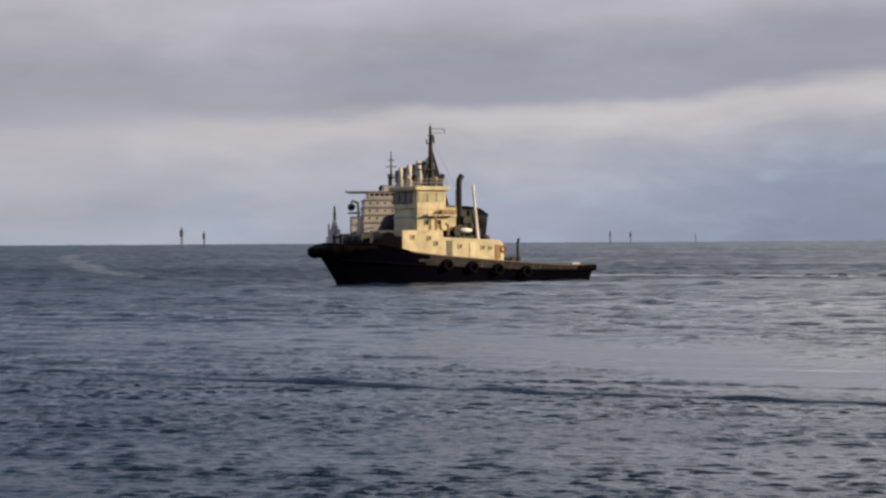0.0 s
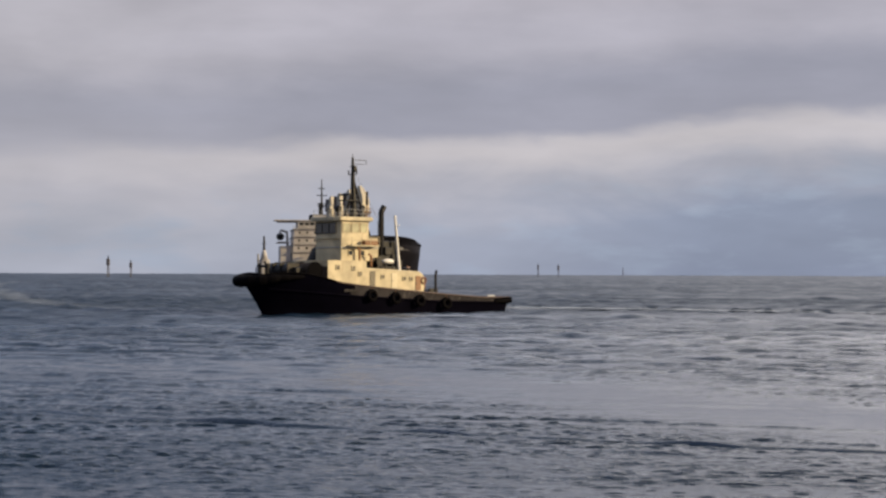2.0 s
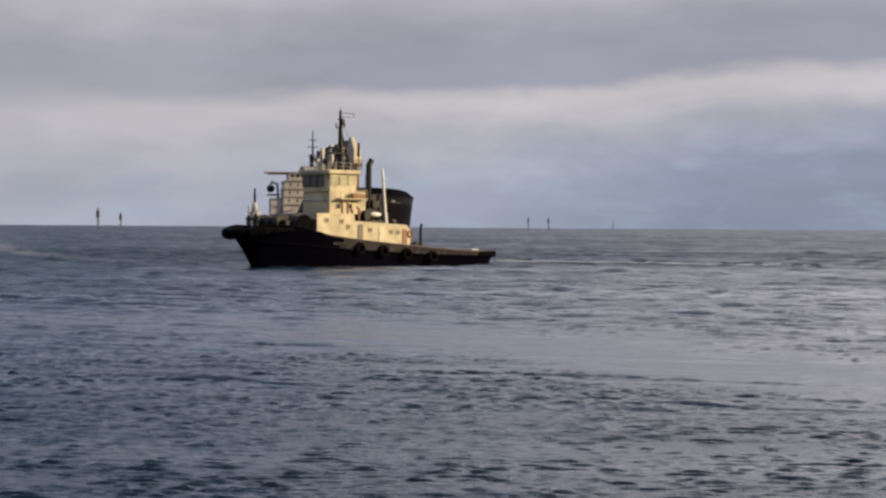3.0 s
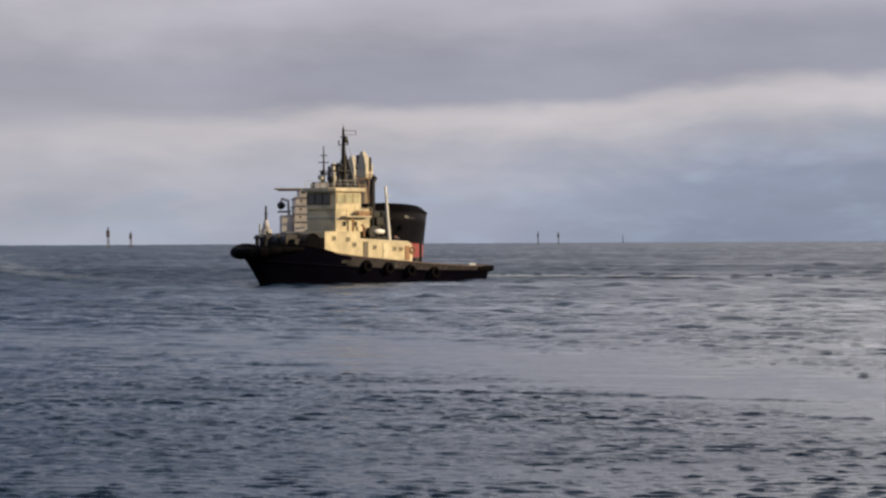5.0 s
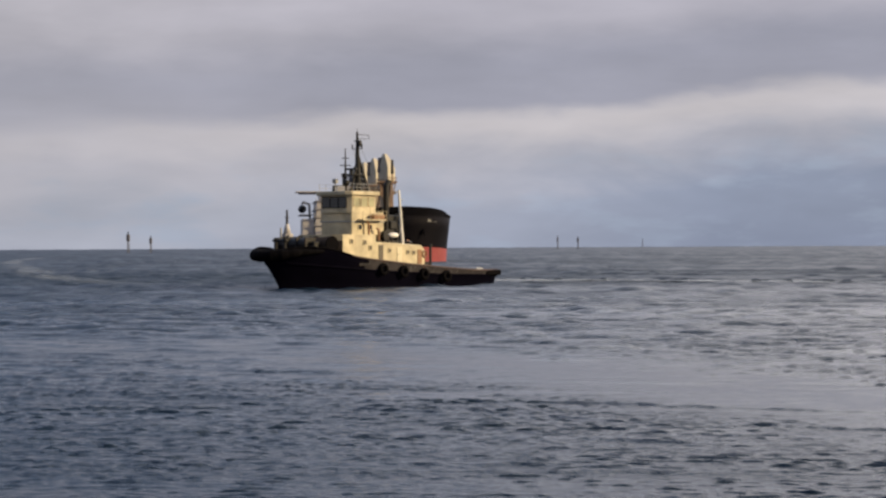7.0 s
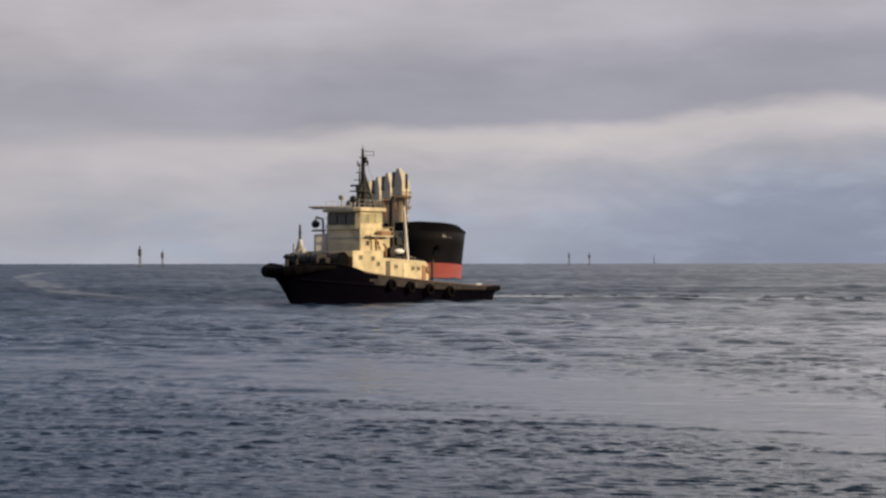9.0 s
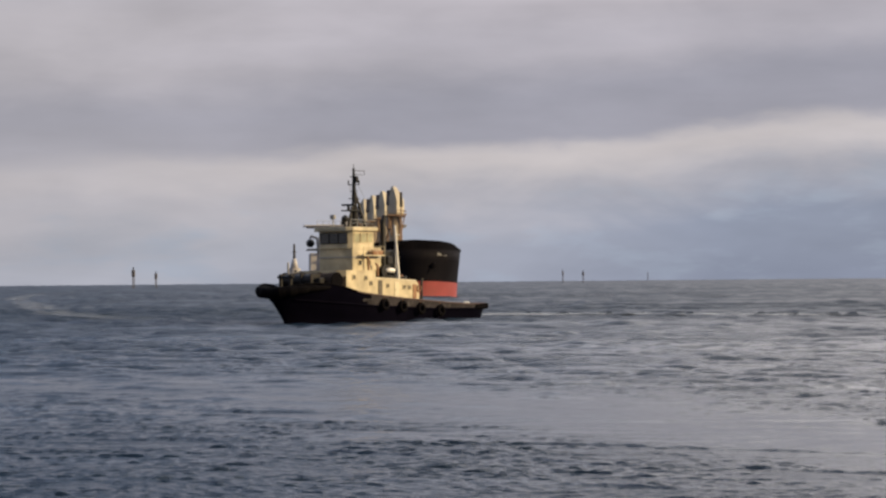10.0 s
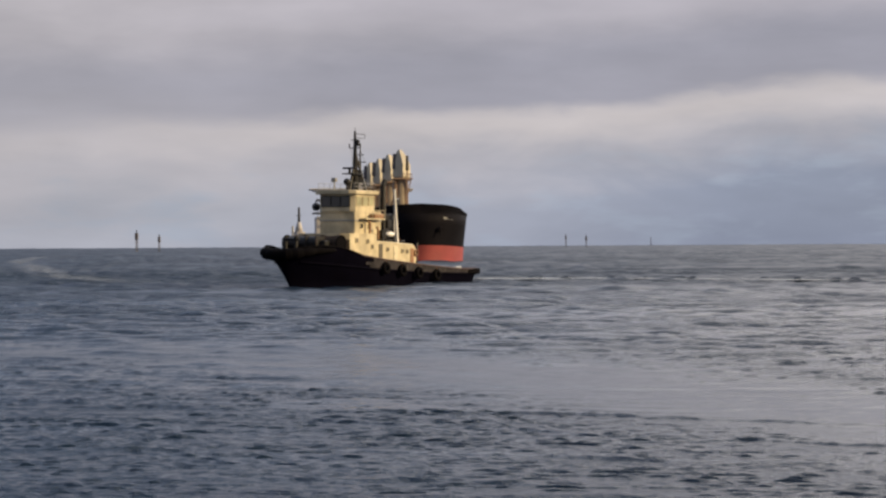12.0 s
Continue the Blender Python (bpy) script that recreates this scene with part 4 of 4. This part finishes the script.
    tube(tw, (-8.4, -1.4, 2.0), (-8.4, 0.4, 2.0), 0.6, 0.6, 16)
    for y in (-1.5, 0.5):
        box(tw, -9.1, -7.7, y - 0.08, y + 0.08, 1.2, 2.7, 0.1)
    part("tow_winch", tw, BLACK, tug)
    sb = B()
    box(sb, -16.1, -14.8, -2.6, 2.6, 1.2, 1.95, 0.12)
    part("stern_roller", sb, STEEL, tug, "pale grey stern roller housing")
    return tug


def escort_tug():
    """A second tug close to the ship's far quarter; only its upper works rise over the near tug."""
    t = thing("escort_tug", "grey-white tug beside the cargo ship's quarter", "tug boat")
    h = B()
    rows = []
    for z, nose, half in ((-0.8, 11.0, 3.2), (0.8, 12.0, 3.8), (2.4, 13.0, 4.2)):
        line = [(x, half * (1 - max(0.0, (x - nose + 8) / 8) ** 2.2) ** 0.6) for x in np.linspace(-12, nose, 17)]
        rows.append([(x, -w, z) for x, w in line] + [(x, w, z) for x, w in line[::-1]] + [(-12, -line[0][1], z)])
    vs = skin(h, rows)
    h.faces.new(vs[-1][:-1])
    part("hull", h, HULL, t, "black hull", True)
    w = B()
    prism(w, [(6, -2.6), (6.6, -1.2), (6.6, 1.2), (6, 2.6), (-6, 2.6), (-6, -2.6)], 2.4, 6.2)
    part("deckhouse", w, SHIP_GREY, t)
    w = B()
    prism(w, [(4.4, -1.9), (4.9, -0.9), (4.9, 0.9), (4.4, 1.9), (0.5, 1.9), (0.5, -1.9)], 6.2, 9.0)
    part("wheelhouse", w, SHIP_GREY, t)
    w = B()
    tube(w, (1.5, 0, 9.0), (1.5, 0, 12.6), 1.5, 0.7, 10)
    part("mast_house", w, SHIP_GREY, t, "grey tapering mast house", True)
    for yy in (-1.1, 0.0, 1.1):
        window_on(t, 4.9 if yy == 0 else 4.62, yy, 8.0, 0.8, 0.8, "x", "window", None, SHIP_GREY)
    m = B()
    tube(m, (1.5, 0, 12.5), (1.5, 0, 17.9), 0.5, 0.34, 8)
    tube(m, (1.5, -0.9, 15.0), (1.5, 0.9, 15.0), 0.1, n=6)
    part("mast", m, BLACK, t, "dark mast")
    f = B()
    tube(f, (-2.0, -1.9, 6.2), (-2.0, -1.9, 11.2), 0.4, 0.35, 10)
    part("funnel", f, STEEL, t)
    return t


ship = cargo_ship()
tug = tug_boat()
escort = escort_tug()


# ---- channel beacons ----
def beacon(u, d, height, head, light, label):
    """A piled channel marker at u (tangent of its bearing) and d metres off."""
    b = thing("beacon", label, "channel marker", "channel beacons on the horizon")
    b.location = (u * d, d, 0)
    legs = B()
    for a in range(3):
        x, y = math.cos(a * 2.094) * height * 0.035, math.sin(a * 2.094) * height * 0.035
        tube(legs, (x * 1.6, y * 1.6, -0.5), (x, y, height * 0.62), height * 0.018, n=6)
    part("pile", legs, light, b)
    top = B()
    w = height * head
    box(top, -w, w, -w, w, height * 0.55, height * 0.86, w * 0.3)
    part("daymark", top, MARK, b, "dark daymark board")
    lamp = B()
    tube(lamp, (0, 0, height * 0.86), (0, 0, height), w * 0.4, w * 0.3, 8)
    part("lantern", lamp, BLACK, b)
    return b


for u, d, h, head in ((-0.1643, 1500, 17.5, 0.075), (-0.1522, 1500, 14.0, 0.075), (0.0659, 2300, 17.0, 0.055), (0.0768, 2300, 16.0, 0.075), (0.1115, 4300, 21.0, 0.03)):
    beacon(u, d, h, head, MARK, "weathered channel marker on piles standing in the sea")

# ---- wakes ----
foam_strip("old_wake", [(-165, 960), (-168, 800), (-135, 600), (-108, 480), (-78, 360), (-61, 291), (-46, 243), (-36, 222), (-26, 206)], 4.0, 0.19, "pale curved streak of an old wake", 0.36)
foam_strip("stern_wake", [(2, 240), (14, 234), (28, 225), (45, 212), (62, 199)], 3.2, 1.25, "thin pale foam streaks trailing from the stern", 0.43)
foam_strip("stern_wash", [(1, 233), (7, 230), (13, 227), (20, 225)], 2.2, 1.3, "white churned foam behind the stern", 0.38)
foam_strip("quarter_wash", [(-8, 194), (0, 190), (8, 187), (16, 186)], 1.6, 1.0, "thin foam streak off the tug's quarter", 0.44, level=0.2)


def ridge(name, label, seed, start, bend, height, scale, level, broken):
    """A low dark wave, broken into short crests, along a shallow curve: start (x, y), bend (length in x, slope, curve)."""
    rng = np.random.RandomState(seed)
    s = np.linspace(0, 1, 500)
    px = start[0] + bend[0] * s
    py = start[1] + bend[1] * s + bend[2] * s * s
    d = np.stack([np.gradient(px), np.gradient(py)], -1)
    d /= np.linalg.norm(d, axis=1, keepdims=True)
    tall = np.zeros_like(s)
    for k in range(16):
        tall += np.sin(s * (40 + 260 * rng.rand()) * (0.25 if k < 5 or broken < 0.3 else 1.0) + 6.28 * rng.rand())
    tall = np.clip(1 + broken * tall, 0.0, 2.4) * height * np.clip(s / 0.06, 0, 1) * np.clip((1 - s) / 0.1, 0, 1)
    wave = (0.35 * np.sin(s * 37) + 0.2 * np.sin(s * 91 + 1)) * scale
    rows = []
    for w, h in ((-0.9, -0.5), (-0.42, 0.1), (-0.12, 0.85), (0.0, 1.0), (0.35, 0.75), (0.9, 0.25), (1.6, -0.5)):
        off = w * scale + wave
        z = np.where(h < 0, h * scale, h * tall) + level
        rows.append([(a, b, c) for a, b, c in zip(px - d[:, 1] * off, py + d[:, 0] * off, z)])
    bm = B()
    skin(bm, rows)
    ob = part(name, bm, WATER_B, None, "", True)
    return tagged(ob, label, "wave", kind="stuff")


ridge("wake_ridge", "low dark broken wave trailing from the tug's stern", 5, (6, 243), (60, -14, -31), 0.17, 1.0, -0.02, 0.4)
swell = ridge("swell_wave", "long dark wake wave rolling in, then subsiding", 11, (-20, 70.5), (36, -25, 5), 0.085, 0.42, -0.14, 0.17)


# ---- movement ----
def motions():
    times = [i * 0.5 for i in range(25)]
    rows = []
    for t in times:
        th = 0.601 + 0.0359 * t - 0.000172 * t * t
        ub = -262.5 - 2.6 * t + 0.172 * t * t
        bx = 200 * ub / 3300
        rows.append((t, pose(bx + 14.5 * math.cos(th), 200 + 14.5 * math.sin(th), 0.04 * math.sin(t * 1.1), 0.5 * math.sin(t * 0.9), 0.25 * math.sin(t * 1.3 + 1), 180 + math.degrees(th))))
    walk(tug, rows)
    rows = []
    for t in (0, 3, 6, 9, 12):
        f = t / 12
        head = -81.04 - 0.79 * f
        near = 478 + 67 * (1 - f) ** 1.8
        u = -0.02172 + 0.00904 * f   # bearing of the stem
        rows.append((t, pose(u * near - 86 * math.cos(radians(head)), near - 86 * math.sin(radians(head)), -2.55, 0, -1.9, head)))
    walk(ship, rows)
    walk(escort, [(t, pose(-58.6 + 0.55 * t, 715 - 3.6 * t, 0.3, 0, 0, -80 + 0.05 * t)) for t in (0, 6, 12)])
    # the long wave rolls towards the shore and sinks away
    walk(swell, [(0, pose(0, 0, 0)), (2, pose(0, -3.6, -0.03)), (3.5, pose(0, -6.0, -0.10)), (6, pose(0, -9.4, -0.28)), (12, pose(0, -12, -0.5))])
    walk(sea_a, [(t, pose(-0.25 * t, -0.8 * t, -0.18)) for t in (0, 6, 12)])
    walk(sea_b, [(t, pose(2 - 0.5 * t, 3 - 0.55 * t, -0.18)) for t in (0, 6, 12)])


motions()
